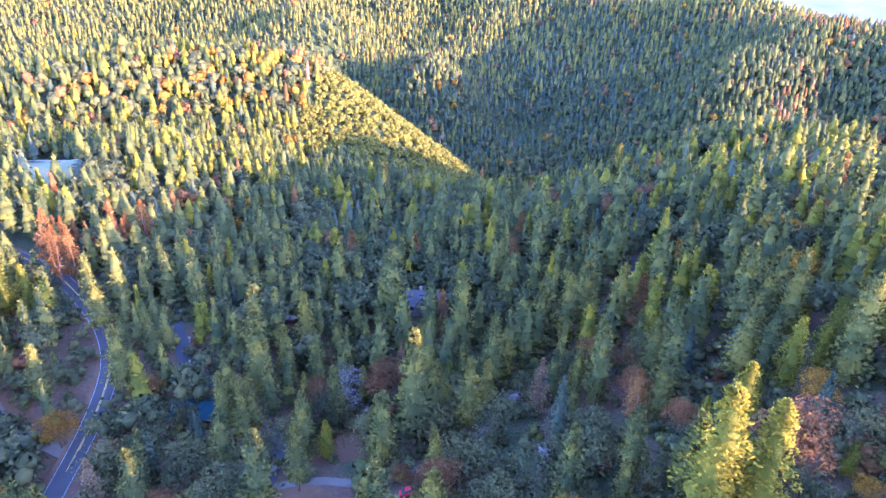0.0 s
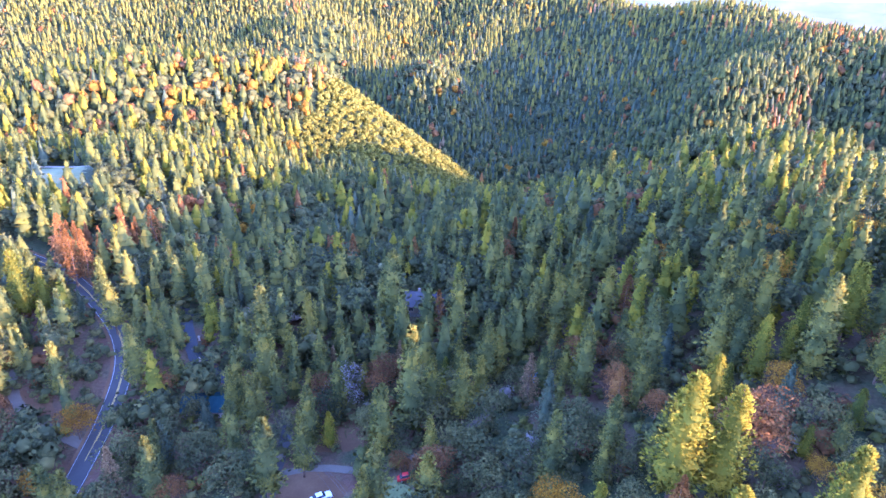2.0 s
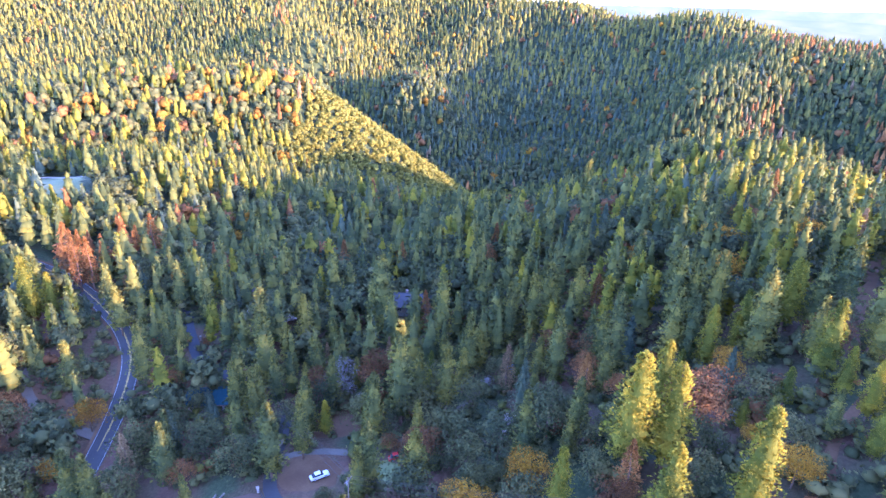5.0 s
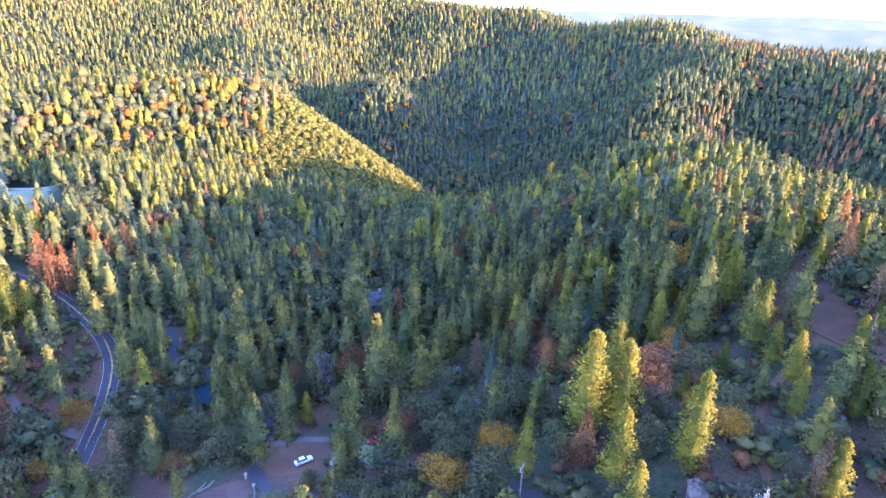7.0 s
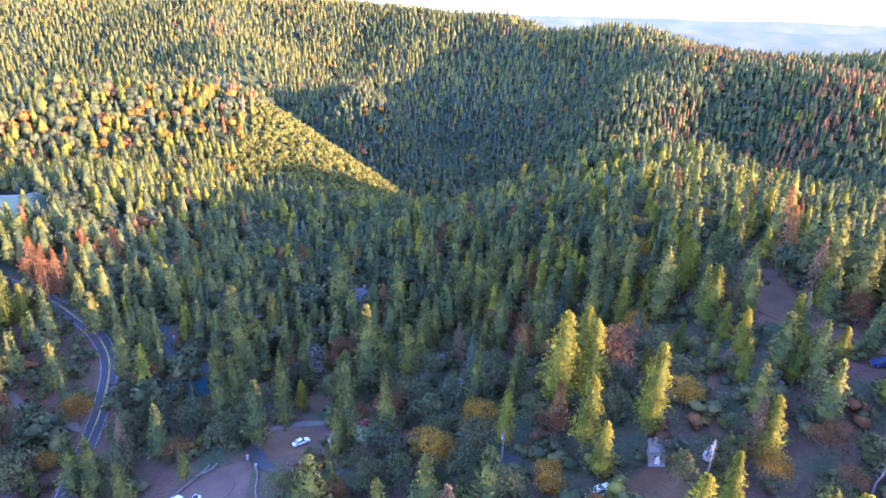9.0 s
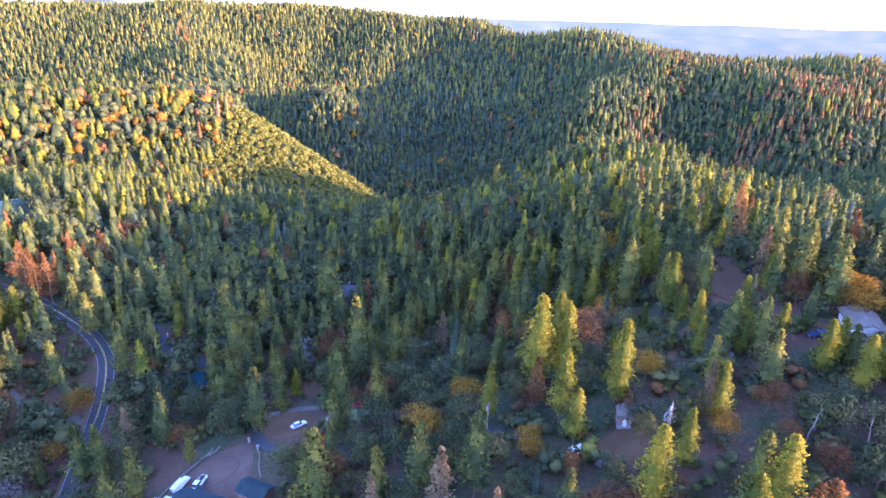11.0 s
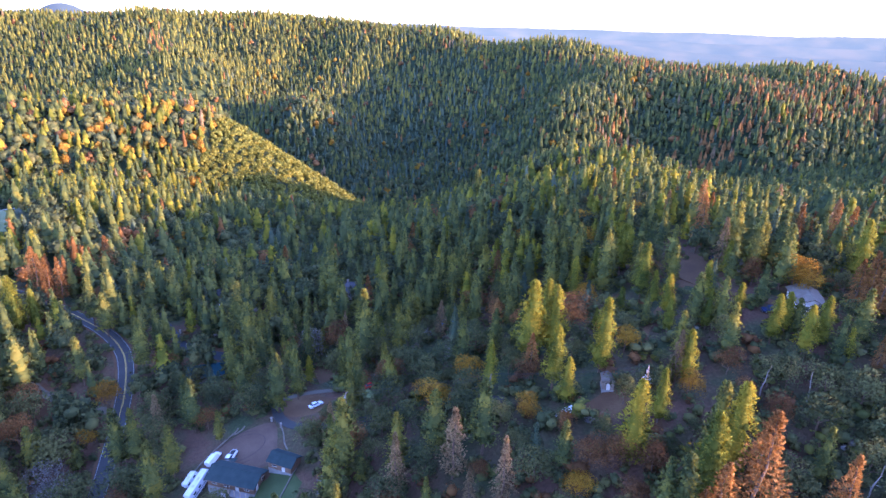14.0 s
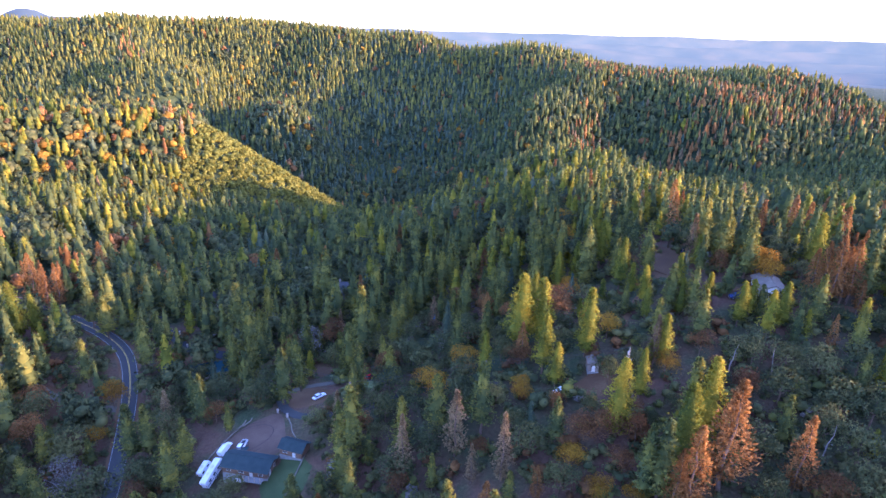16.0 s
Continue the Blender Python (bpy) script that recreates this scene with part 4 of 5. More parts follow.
def sprays(rng, centres, outward, length, width, face):
    """Small bent leaf clumps: four corners and two triangles each, shaded as part of the crown's outside."""
    n = len(centres)
    a = unit(outward + rng.normal(0, 0.45, (n, 3)))
    s = unit(np.cross(a, rng.normal(0, 1, (n, 3))))
    L, Wd = length * rng.uniform(0.7, 1.35, (n, 1)), width * rng.uniform(0.7, 1.35, (n, 1))
    nrm = np.cross(a, s)
    face = unit(face)
    nrm *= np.sign((nrm * face).sum(-1, keepdims=True) + 1e-6)
    v = np.stack([centres - a * L / 2, centres + s * Wd / 2 + nrm * Wd * 0.2, centres + a * L / 2, centres - s * Wd / 2 + nrm * Wd * 0.2], 1)
    k = np.arange(n)[:, None] * 4
    flat = np.cross(v[:, 1] - v[:, 0], v[:, 2] - v[:, 0])
    turned = ((flat * face).sum(-1) < 0)[:, None]
    t = np.concatenate([np.where(turned, k + [0, 2, 1], k + [0, 1, 2]), np.where(turned, k + [0, 3, 2], k + [0, 2, 3])])
    shade = unit(0.38 * face + 0.62 * nrm)
    return v.reshape(-1, 3), t, np.repeat(shade, 4, axis=0)


def joined(*pieces):
    """Several sets of corners, triangles and normals as one."""
    vs, ts, ns, first = [], [], [], 0
    for v, t, n in pieces:
        vs.append(v)
        ts.append(t + first)
        ns.append(n)
        first += len(v)
    return np.concatenate(vs), np.concatenate(ts), np.concatenate(ns)


def tiers(rng, count, sides, base, radius, blunt, shrink=1.0):
    """Skirts of boughs one above the other, each with a ragged hem."""
    v, t, n = [], [], []
    step = (1 - base) / count
    for k in range(count):
        f = k / count
        r = radius * max(0.16, min((1 - f) ** blunt, 0.55 + 2.4 * f)) * shrink
        z = base + step * k
        turn = rng.uniform(0, 6.283)
        first = len(v)
        for j in range(sides):
            a = turn + 6.283 * j / sides + rng.uniform(-0.2, 0.2)
            q = r * rng.uniform(0.68, 1.2)
            v.append((q * math.cos(a), q * math.sin(a), z + step * rng.uniform(-0.35, 0.25)))
            n.append((math.cos(a), math.sin(a), 0.42))
        v.append((rng.normal(0, 0.006), rng.normal(0, 0.006), min(z + step * 2.3, 1.0)))
        n.append((0.1, 0.0, 1.0))
        t += [(first + j, first + (j + 1) % sides, first + sides) for j in range(sides)]
    return np.array(v), np.array(t), unit(np.array(n))


ICO = [(0, 0, 1)] + [(0.894 * math.cos(1.2566 * k), 0.894 * math.sin(1.2566 * k), 0.447) for k in range(5)] + [
    (0.894 * math.cos(1.2566 * k + 0.6283), 0.894 * math.sin(1.2566 * k + 0.6283), -0.447) for k in range(5)] + [(0, 0, -1)]
ICO_T = [(0, 1 + k, 1 + (k + 1) % 5) for k in range(5)] + [(1 + k, 6 + k, 1 + (k + 1) % 5) for k in range(5)] + [
    (1 + (k + 1) % 5, 6 + k, 6 + (k + 1) % 5) for k in range(5)] + [(11, 6 + (k + 1) % 5, 6 + k) for k in range(5)]


def lump_places(rng, R, lumps, base):
    ang = rng.uniform(0, 6.283, lumps)
    rad = R * np.sqrt(rng.uniform(0, 1, lumps)) * 0.68
    lc = np.stack([rad * np.cos(ang), rad * np.sin(ang), rng.uniform(base + 0.22, 0.80, lumps) - 0.25 * rad], -1)
    lc[0] = (0, 0, 0.72)
    return lc, rng.uniform(0.17, 0.29, lumps) * (R / 0.46)


def lumps_solid(rng, lc, lr, shrink):
    """The dense inside of a broad crown: uneven lumps."""
    pieces = []
    for c, r in zip(lc, lr):
        d = np.array(ICO) * rng.uniform(0.75, 1.25, (12, 1))
        pieces.append((c + d * r * shrink * [1, 1, 0.85], np.array(ICO_T), unit(np.array(ICO) * [1, 1, 0.8] + [0, 0, 0.25])))
    return joined(*pieces)


# leaf clumps and solid tiers (or lumps) of a crown, by how far off it stands
DETAIL = {"near": (1100, 8, 7), "valley": (200, 7, 6), "mid": (48, 7, 6), "hill": (6, 4, 5), "far": (1, 3, 5)}


def conifer(rng, level, base=0.16, radius=0.2, blunt=0.9, sparse=0.0, fine=1.0):
    """A conifer crown of height 1: whorls of leaf clumps round a dense inside."""
    n, count, sides = DETAIL[level]
    n = int(n / fine ** 2)
    whorls = 12
    lobes = rng.uniform(0.52, 1.25, (whorls, 7))
    turn = rng.uniform(0, 6.28, whorls)
    f = rng.uniform(0, 1, n) ** 1.25 * 0.985
    w = np.minimum((f * whorls).astype(int), whorls - 1)
    ang = rng.uniform(0, 6.283, n)
    lobe = lobes[w, ((ang + turn[w]) / 6.283 * 7).astype(int) % 7]
    saw = 1.0 - 0.45 * ((f * whorls) % 1.0)
    prof = np.minimum(0.05 + 0.95 * (1 - f) ** blunt, 0.5 + 2.4 * f) * saw * lobe
    r = radius * prof * np.sqrt(rng.uniform(0.35, 1, n))
    c = np.stack([r * np.cos(ang), r * np.sin(ang), base + (1 - base) * f - 0.14 * r], -1)
    if sparse:
        keep = rng.uniform(0, 1, n) > sparse * (1 - f)
        c, ang, f = c[keep], ang[keep], f[keep]
    out = np.stack([np.cos(ang), np.sin(ang), 0.10 + 0.9 * f], -1)
    face = np.stack([np.cos(ang), np.sin(ang), 0.45 + 0 * f], -1)
    size = fine * {"near": 0.86, "valley": 1.6, "mid": 2.1, "hill": 3.6, "far": 5.0}[level]
    leaves = sprays(rng, c, out, 0.046 * size, 0.024 * size, face)
    if sparse and level == "near":
        return leaves
    return joined(leaves, tiers(rng, count, sides, base, radius, blunt, {"near": 0.5, "valley": 0.62, "mid": 0.8}.get(level, 1.0)))


def broadleaf(rng, level, R=0.46, lumps=9, base=0.18, fine=1.0, solid=True):
    """A broad crown of height 1: leaf clumps on the shells of several uneven lumps."""
    n = {"near": 1350, "valley": 260, "mid": 84, "brush": 48, "hill": 26, "far": 6}[level]
    n = int(n / fine ** 2) if solid and level == "near" else n
    lumps = {"near": lumps, "valley": lumps, "mid": 7, "brush": 4, "hill": 5}.get(level, 3)
    lc, lr = lump_places(rng, R, lumps, base)
    if level in ("hill", "far"):
        lr = lr * 1.15
    k = rng.integers(0, lumps, n)
    d = unit(rng.normal(0, 1, (n, 3)))
    d[:, 2] = np.where(d[:, 2] < -0.35, -d[:, 2], d[:, 2])
    c = lc[k] + d * (lr[k] * rng.uniform(0.78, 1.14, n))[:, None]
    c[:, 2] = np.maximum(c[:, 2], 0.06)
    side = np.cross(d, rng.normal(0, 1, (n, 3)))
    size = fine * {"near": 0.84, "valley": 1.7, "mid": 2.2, "brush": 3.0, "hill": 3.6, "far": 5.0}[level]
    leaves = sprays(rng, c, side + 0.35 * d, 0.058 * size, 0.040 * size, d + [0, 0, 0.2])
    if not solid or level == "near":
        return leaves
    return joined(leaves, lumps_solid(rng, lc, lr, {"valley": 0.6, "mid": 0.72, "brush": 0.72}.get(level, 1.0)))


def stem(rng, H, r0, r1, sides=7, lean=0.0, limbs=(), steps=5):
    """A tapered, slightly crooked trunk with limbs."""
    verts, tris = [], []

    def tube(p0, p1, ra, rb, n, k):
        p0, p1 = np.array(p0, float), np.array(p1, float)
        ax = (p1 - p0) / np.linalg.norm(p1 - p0)
        s = np.cross(ax, (0.3, 1, 0.2))
        s /= np.linalg.norm(s)
        q = np.cross(ax, s)
        first = len(verts)
        bend = rng.normal(0, 0.012 * np.linalg.norm(p1 - p0), (k + 1, 3))
        bend[0] = 0
        for i in range(k + 1):
            t = i / k
            for j in range(n):
                a = 6.283 * j / n
                verts.append(p0 + (p1 - p0) * t + bend[i] + (ra + (rb - ra) * t) * (np.cos(a) * s + np.sin(a) * q))
        for i in range(k):
            for j in range(n):
                a, b = first + i * n + j, first + i * n + (j + 1) % n
                tris.extend([(a, b, b + n), (a, b + n, a + n)])

    if not limbs:
        tube((0, 0, -0.6), (lean * H, 0, H), r0, r1, sides, steps)
    for h, ang, ln, up in limbs:
        p = np.array((lean * H * h, 0, H * h))
        q = p + ln * np.array((math.cos(ang), math.sin(ang), up))
        tube(p, q, r0 * (1 - h) * 0.5 + 0.04, 0.025, 5, 3)
    return np.array(verts), np.array(tris)


def pine_limbs(rng, H, n):
    return [(h, a, H * 0.13 * (1.05 - h), 0.1) for h, a in zip(np.linspace(0.14, 0.9, n), rng.uniform(0, 6.28, n))]


def oak_limbs(rng, H, n):
    return [(h, a, H * 0.36, 0.75) for h, a in zip(rng.uniform(0.25, 0.6, n), np.linspace(0, 6.28, n, endpoint=False) + rng.uniform(0, 0.6, n))]


def tree_thing(kind, label, category, group, crown_mesh, stem_mesh, limb_meshes):
    root = new(kind)
    root.empty_display_size = 0.5
    trunk = new("trunk", stem_mesh)
    crown = new("crown", crown_mesh)
    trunk.parent = crown.parent = root
    for me in limb_meshes:
        limb = new("limb", me)
        limb.parent = trunk
    return tagged(root, label, category, group)


# kind: name, label, category, leaf material, builder
KINDS = {
    "pine": ("pine_tree", "tall green pine with a pointed shaggy crown", "tree", NEEDLE),
    "young": ("pine_tree", "slender pine with a crown painted sunlit yellow-green", "tree", NEEDLE_YOUNG_SUNLIT),
    "fir": ("fir_tree", "blue-green fir with layered boughs", "tree", NEEDLE_BLUE_HAZE),
    "dead": ("dead_pine", "dead pine with rust-red needles still on it", "dead tree", NEEDLE_DEAD),
    "pale": ("fading_pine", "dying pine with a pale straw-coloured crown", "dead tree", NEEDLE_PALE),
    "oak": ("oak_tree", "dark evergreen oak with a rounded crown", "tree", OAK),
    "gold": ("golden_oak", "oak with golden orange autumn leaves", "tree", OAK_GOLD),
    "rust": ("russet_oak", "oak with russet brown autumn leaves", "tree", OAK_RUST),
    "grey": ("bare_tree", "leafless grey tree with fine twigs", "tree", TWIG_GREY),
}
CONIFERS = ("pine", "young", "fir", "dead", "pale")


def tree_arrays(kind, rng, level):
    """Corners, triangles and normals of a crown of height 1."""
    if kind == "pine":
        return conifer(rng, level, radius=rng.uniform(0.21, 0.28), base=rng.uniform(0.05, 0.2), blunt=rng.uniform(0.6, 0.95))
    if kind == "young":
        return conifer(rng, level, radius=rng.uniform(0.22, 0.28), base=rng.uniform(0.06, 0.2), blunt=rng.uniform(0.5, 0.72), fine=0.66 if level == "near" else 1.0)
    if kind == "fir":
        return conifer(rng, level, radius=rng.uniform(0.24, 0.28), base=0.06, blunt=0.9)
    if kind in ("dead", "pale"):
        return conifer(rng, level, radius=rng.uniform(0.19, 0.24), base=rng.uniform(0.1, 0.22), blunt=0.8, sparse=0.22, fine=0.66 if level == "near" else 1.0)
    if kind == "grey":
        return broadleaf(rng, level, R=0.4, fine=0.55, solid=False)
    if kind == "scrub":
        return broadleaf(rng, level, R=0.52, lumps=5, base=0.0)
    return broadleaf(rng, level, R=rng.uniform(0.42, 0.52), lumps=int(rng.integers(9, 14)), fine=0.68 if level == "near" and kind != "oak" else 1.0)


HEIGHT = {"pine": 20.0, "young": 18.0, "fir": 16.0, "dead": 18.0, "pale": 18.0, "oak": 10.5, "gold": 11.0, "rust": 10.5, "grey": 9.0}
near_models = {}
for kind, (name, label, cat, leaf) in KINDS.items():
    rng = np.random.default_rng(len(near_models) + 20)
    models = []
    for k in range(5 if kind in ("pine", "oak") else 3):
        H = HEIGHT[kind]
        v, t, nrm = tree_arrays(kind, rng, "near")
        crown = big_mesh("crown", v * H, t, leaf, nrm)
        if kind in CONIFERS:
            sv, st = stem(rng, H * 0.97, H * 0.014 + 0.06, 0.03)
            branches = pine_limbs(rng, H, 4) if kind in ("dead", "pale") else []
            shape = (H * 0.97, H * 0.014 + 0.06, 0.0)
        else:
            lean = rng.uniform(-0.06, 0.06)
            sv, st = stem(rng, H * 0.62, H * 0.022, 0.08, lean=lean, steps=4)
            branches = oak_limbs(rng, H, 4)
            shape = (H * 0.62, H * 0.022, lean)
        wood = BARK_GREY if kind == "grey" else BARK
        arms = [big_mesh("limb", *stem(rng, shape[0], shape[1], 0.03, lean=shape[2], limbs=[b]), wood) for b in branches]
        trunk = big_mesh("trunk", sv, st, wood)
        models.append((crown, trunk, arms))
    near_models[kind] = models


def plant(kind, x, y, H=None, model=None, rng=RNG, lean=(0, 0), label=""):
    """One tree with its own trunk and crown."""
    name, words, cat, _ = KINDS[kind]
    models = near_models[kind]
    crown, trunk, arms = models[int(rng.integers(len(models))) if model is None else model % len(models)]
    s = (H or HEIGHT[kind]) / HEIGHT[kind]
    root = tree_thing(name, label or words, cat, {"oak": "oaks in the wood", "pine": "pines in the wood"}.get(kind, "other trees in the wood"), crown, trunk, arms)
    wide = s * float(rng.uniform(0.9, 1.15))
    root.matrix_basis = pose(x, y, float(height(x, y)), lean[0], lean[1], float(rng.uniform(0, 360))) @ Matrix.Diagonal((wide, wide, s, 1))
    return root


def away(x, y, line, gap):
    return np.min(np.hypot(line[:, 0] - x, line[:, 1] - y)) > gap


CLEAR = [(ROAD, 6.2), (LANE, 2.6), (TRACK_LINE, 2.6), (DRIVE, 2.8), (DRIVE_LOW, 3.6), (RIGHT_ROAD, 3.6), (RIGHT_TRACK, 1.8), (MID_DRIVE, 2.6), (WEST_TRACK, 1.8), (HILL_TRACK, 4.0)]
OPEN = [(-50, 62, 5, 5), (-192, 281, 15, 14), (-46, 80, 17, 15), (-58, 68, 7, 8), (-25, 95, 11, 10), (-22, 118, 6, 4), (-40, 52, 13, 10), (-34, 62, 9, 9), (-66, 143, 9, 4), (-8, 92, 7, 6), (-4, 183, 8.5, 7), (-228, 332, 30, 36), (-252, 352, 26, 20), (-205, 300, 14, 14), (109, 100, 8, 11),
        (125, 62, 7.5, 7), (54, 44, 6, 5), (-20, 152, 0, 0), (-40, 66, 10, 7), (-120, 129, 5, 4), (-71, 200, 7, 6), (116, 61, 6, 5), (-80, 168, 5, 6)]


LOW = [(-86, 110), (-84, 88), (-88, 134), (-115, 171), (-103, 158), (-94, 145), (-109, 164)]   # only brush grows below the road here


def free(x, y):
    if any(math.hypot(x - cx, y - cy) < 8 for cx, cy in LOW):
        return False
    for cx, cy, rx, ry in OPEN:
        if rx and ((x - cx) / rx) ** 2 + ((y - cy) / ry) ** 2 < 1:
            return False
    if -340 < x < 160 and -80 < y < 270:
        return all(away(x, y, line, gap) for line, gap in CLEAR)
    return True


def blob(x, y, cx, cy, r):
    return math.exp(-((x - cx) ** 2 + (y - cy) ** 2) / (2 * r * r))


# where the bark beetle has killed whole groups of pines: x, y, breadth, share
BEETLE_KILL = ((360, 632, 22, 0.75), (427, 561, 26, 0.6), (497, 583, 30, 0.6), (574, 663, 30, 0.6), (590, 610, 32, 0.5), (535, 813, 45, 0.55), (488, 880, 35, 0.5), (705, 566, 35, 0.6), (689, 654, 60, 0.3), (-332, 1317, 26, 0.5), (271, 1246, 10, 0.7), (-136, 574, 12, 0.6),
               (-136, 233, 12, 0.75), (170, 100, 25, 0.3), (148, 58, 9, 0.5))


def choose(x, y, rng):
    """Which tree grows here, or none."""
    n1 = noise.noise((x * 0.02, y * 0.02, 1.7))
    n2 = noise.noise((x * 0.055, y * 0.055, 5.1))
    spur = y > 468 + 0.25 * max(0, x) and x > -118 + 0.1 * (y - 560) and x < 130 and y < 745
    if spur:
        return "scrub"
    oaky = 0.30 + 0.35 * n1 + 0.55 * blob(x, y, 18, 72, 26) + 0.5 * blob(x, y, 85, 20, 40) + 0.3 * blob(x, y, -110, 95, 40) + 0.45 * blob(x, y, 40, -10, 40)
    oaky += 0.35 * blob(x, y, -70, 265, 45) + 0.25 * blob(x, y, -150, 535, 60) + 0.15 * blob(x, y, -260, 470, 60)
    autumn = 0.08 + 0.24 * n2 + 0.2 * blob(x, y, 62, 95, 34) + 0.3 * blob(x, y, -150, 535, 55) + 0.2 * blob(x, y, -265, 470, 55) + 0.05 * blob(x, y, 60, 10, 40)
    dead = 0.012 + 0.06 * max(0, n2 - 0.15) + sum(w * blob(x, y, cx, cy, r) for cx, cy, r, w in BEETLE_KILL)
    u = rng.uniform()
    if u < dead:
        return "dead" if rng.uniform() < 0.8 else "pale"
    if rng.uniform() < oaky:
        u = rng.uniform()
        if u < autumn:
            return "gold" if rng.uniform() < (0.35 + 0.5 * blob(x, y, -165, 540, 90)) else "rust"
        return "oak"
    u = rng.uniform()
    # swaps in sun-coloured pines where the slopes should look lit
    lit_or_hazy = 0.5 * blob(x, y, -230, 470, 150) + 0.5 * blob(x, y, 160, 270, 85) + 0.4 * blob(x, y, 75, 40, 45)
    # more bluish firs on the far slope, standing in for haze
    lit_or_hazy += 0.55 * blob(x, y, 120, 950, 170)
    return "pine" if u < 0.88 - lit_or_hazy else ("young" if u < 0.92 - 0.72 * blob(x, y, 120, 950, 190) else "fir")


def scatter(step, inside, rng, thin=1.0):
    """Places on a shaken grid where a tree may stand."""
    (x0, x1, y0, y1), ok = inside
    out = []
    for x in np.arange(x0, x1, step):
        for y in np.arange(y0, y1, step):
            px, py = x + rng.uniform(-0.5, 0.5) * step, y + rng.uniform(-0.5, 0.5) * step
            if rng.uniform() < thin and ok(px, py):
                out.append((px, py))
    return out


def bearing(x, y):
    return math.degrees(math.atan2(x + 5, y + 95))


# single trees that stand out, each at its place: kind, x, y, height
ROADSIDE = [   # trees along the road
    ("dead", -146.6, 205.6, 26.5), ("dead", -138.5, 197, 24.8), ("dead", -134.2, 198.7, 24), ("young", -143, 174, 27.3), ("young", -137.1, 176.6, 19.7), ("pine", -114.9, 176.3, 23.6),
    ("pine", -106.2, 165, 20.2), ("pine", -86.5, 139.4, 23.2), ("pine", -107.1, 135.7, 20.9), ("pine", -83.4, 151, 19), ("grey", -101.7, 86.7, 18.2), ("oak", -132.4, 145.9, 14.5),
    ("oak", -119, 120.1, 14.7), ("rust", -119.4, 111.2, 13), ("gold", -97.8, 106, 8.3), ("oak", -102.8, 98.8, 16.2), ("pine", -113.9, 89.4, 18.1), ("oak", -93.3, 80.5, 15.2),
    ("gold", -95.5, 122.7, 11.5), ("pine", -77.6, 91.6, 21), ("pine", -83.2, 93.1, 22.7), ("rust", -122, 125.9, 12.1),
]
YARD = [   # trees round the gravel yard
    ("pine", -52.4, 152.2, 28.4), ("pine", -34.2, 94.4, 22.5), ("pine", -47.3, 109.5, 18.8), ("pine", -60.7, 96, 20.7), ("pine", -63.5, 77.1, 19.4), ("rust", -56.7, 95.7, 7.6),
    ("oak", -40.2, 109.1, 11.6), ("rust", -13.9, 135.1, 12.5), ("grey", -24.2, 132.5, 13.9), ("oak", -0.5, 114.2, 12.8), ("oak", -0.1, 77.7, 11.1),
]
VALLEY = [   # trees on the valley floor
    ("pine", -4.4, 114.2, 32.4), ("pine", -14.3, 168.2, 32.7), ("pale", 12.7, 29.7, 12.5), ("dead", 12.2, 16.6, 14.2), ("oak", 20.8, 66, 11.5), ("oak", 5, 43.5, 11.5),
    ("oak", 2.7, 63.5, 11.4), ("oak", 19.1, 87.3, 11.4), ("oak", 32.5, 98.5, 10.7), ("oak", 26.6, 51.2, 8.9), ("gold", 33.7, 49.8, 7.9), ("oak", 28.3, 29.7, 10),
    ("pine", 40.5, 153, 23.8), ("pine", 48.7, 147.4, 21.6), ("oak", -4.8, 41, 11.4), ("rust", -5.4, 37, 7.6),
]
SLOPE = [   # sunlit pines on the slope
    ("young", 54.3, 91.5, 18.4), ("gold", 66.6, 62, 9), ("gold", 72.5, 39.4, 8.4), ("young", 59.1, 11.5, 25.1), ("pine", 47.6, 8.1, 21.4), ("pine", 49.9, 6.2, 23.2),
    ("dead", 54.2, 1, 24.7), ("dead", 51.8, 2.5, 17.8), ("dead", 64.5, 3.5, 30.9), ("dead", 78.5, -3, 23), ("pine", 86.2, 9.9, 15.1), ("pine", 35.1, 29.6, 15.1),
]
RIDGE = [   # trees on the ridge beside the house
    ("young", 115.2, 45.1, 15.6), ("pine", 113.4, 37.4, 15.8), ("young", 116.2, 37.2, 11.6), ("young", 104, 50, 15.6), ("dead", 121, 32.2, 12.4), ("dead", 141.5, 43.3, 11.8),
    ("young", 132.5, 33.6, 14), ("dead", 137.1, 49.6, 23.8), ("dead", 135.1, 52, 20.9), ("dead", 142.5, 48.6, 22.1), ("dead", 135.2, 55.8, 16.9), ("gold", 128.7, 72.9, 11.9),
    ("rust", 86.1, 42.9, 8.4), ("rust", 87.1, 24.7, 8.5), ("young", 81.5, 65.2, 12.9), ("dead", 139.8, 48.7, 20.3), ("pine", 112.1, 65.9, 14.7), ("rust", 119, 78.6, 9.6),
]
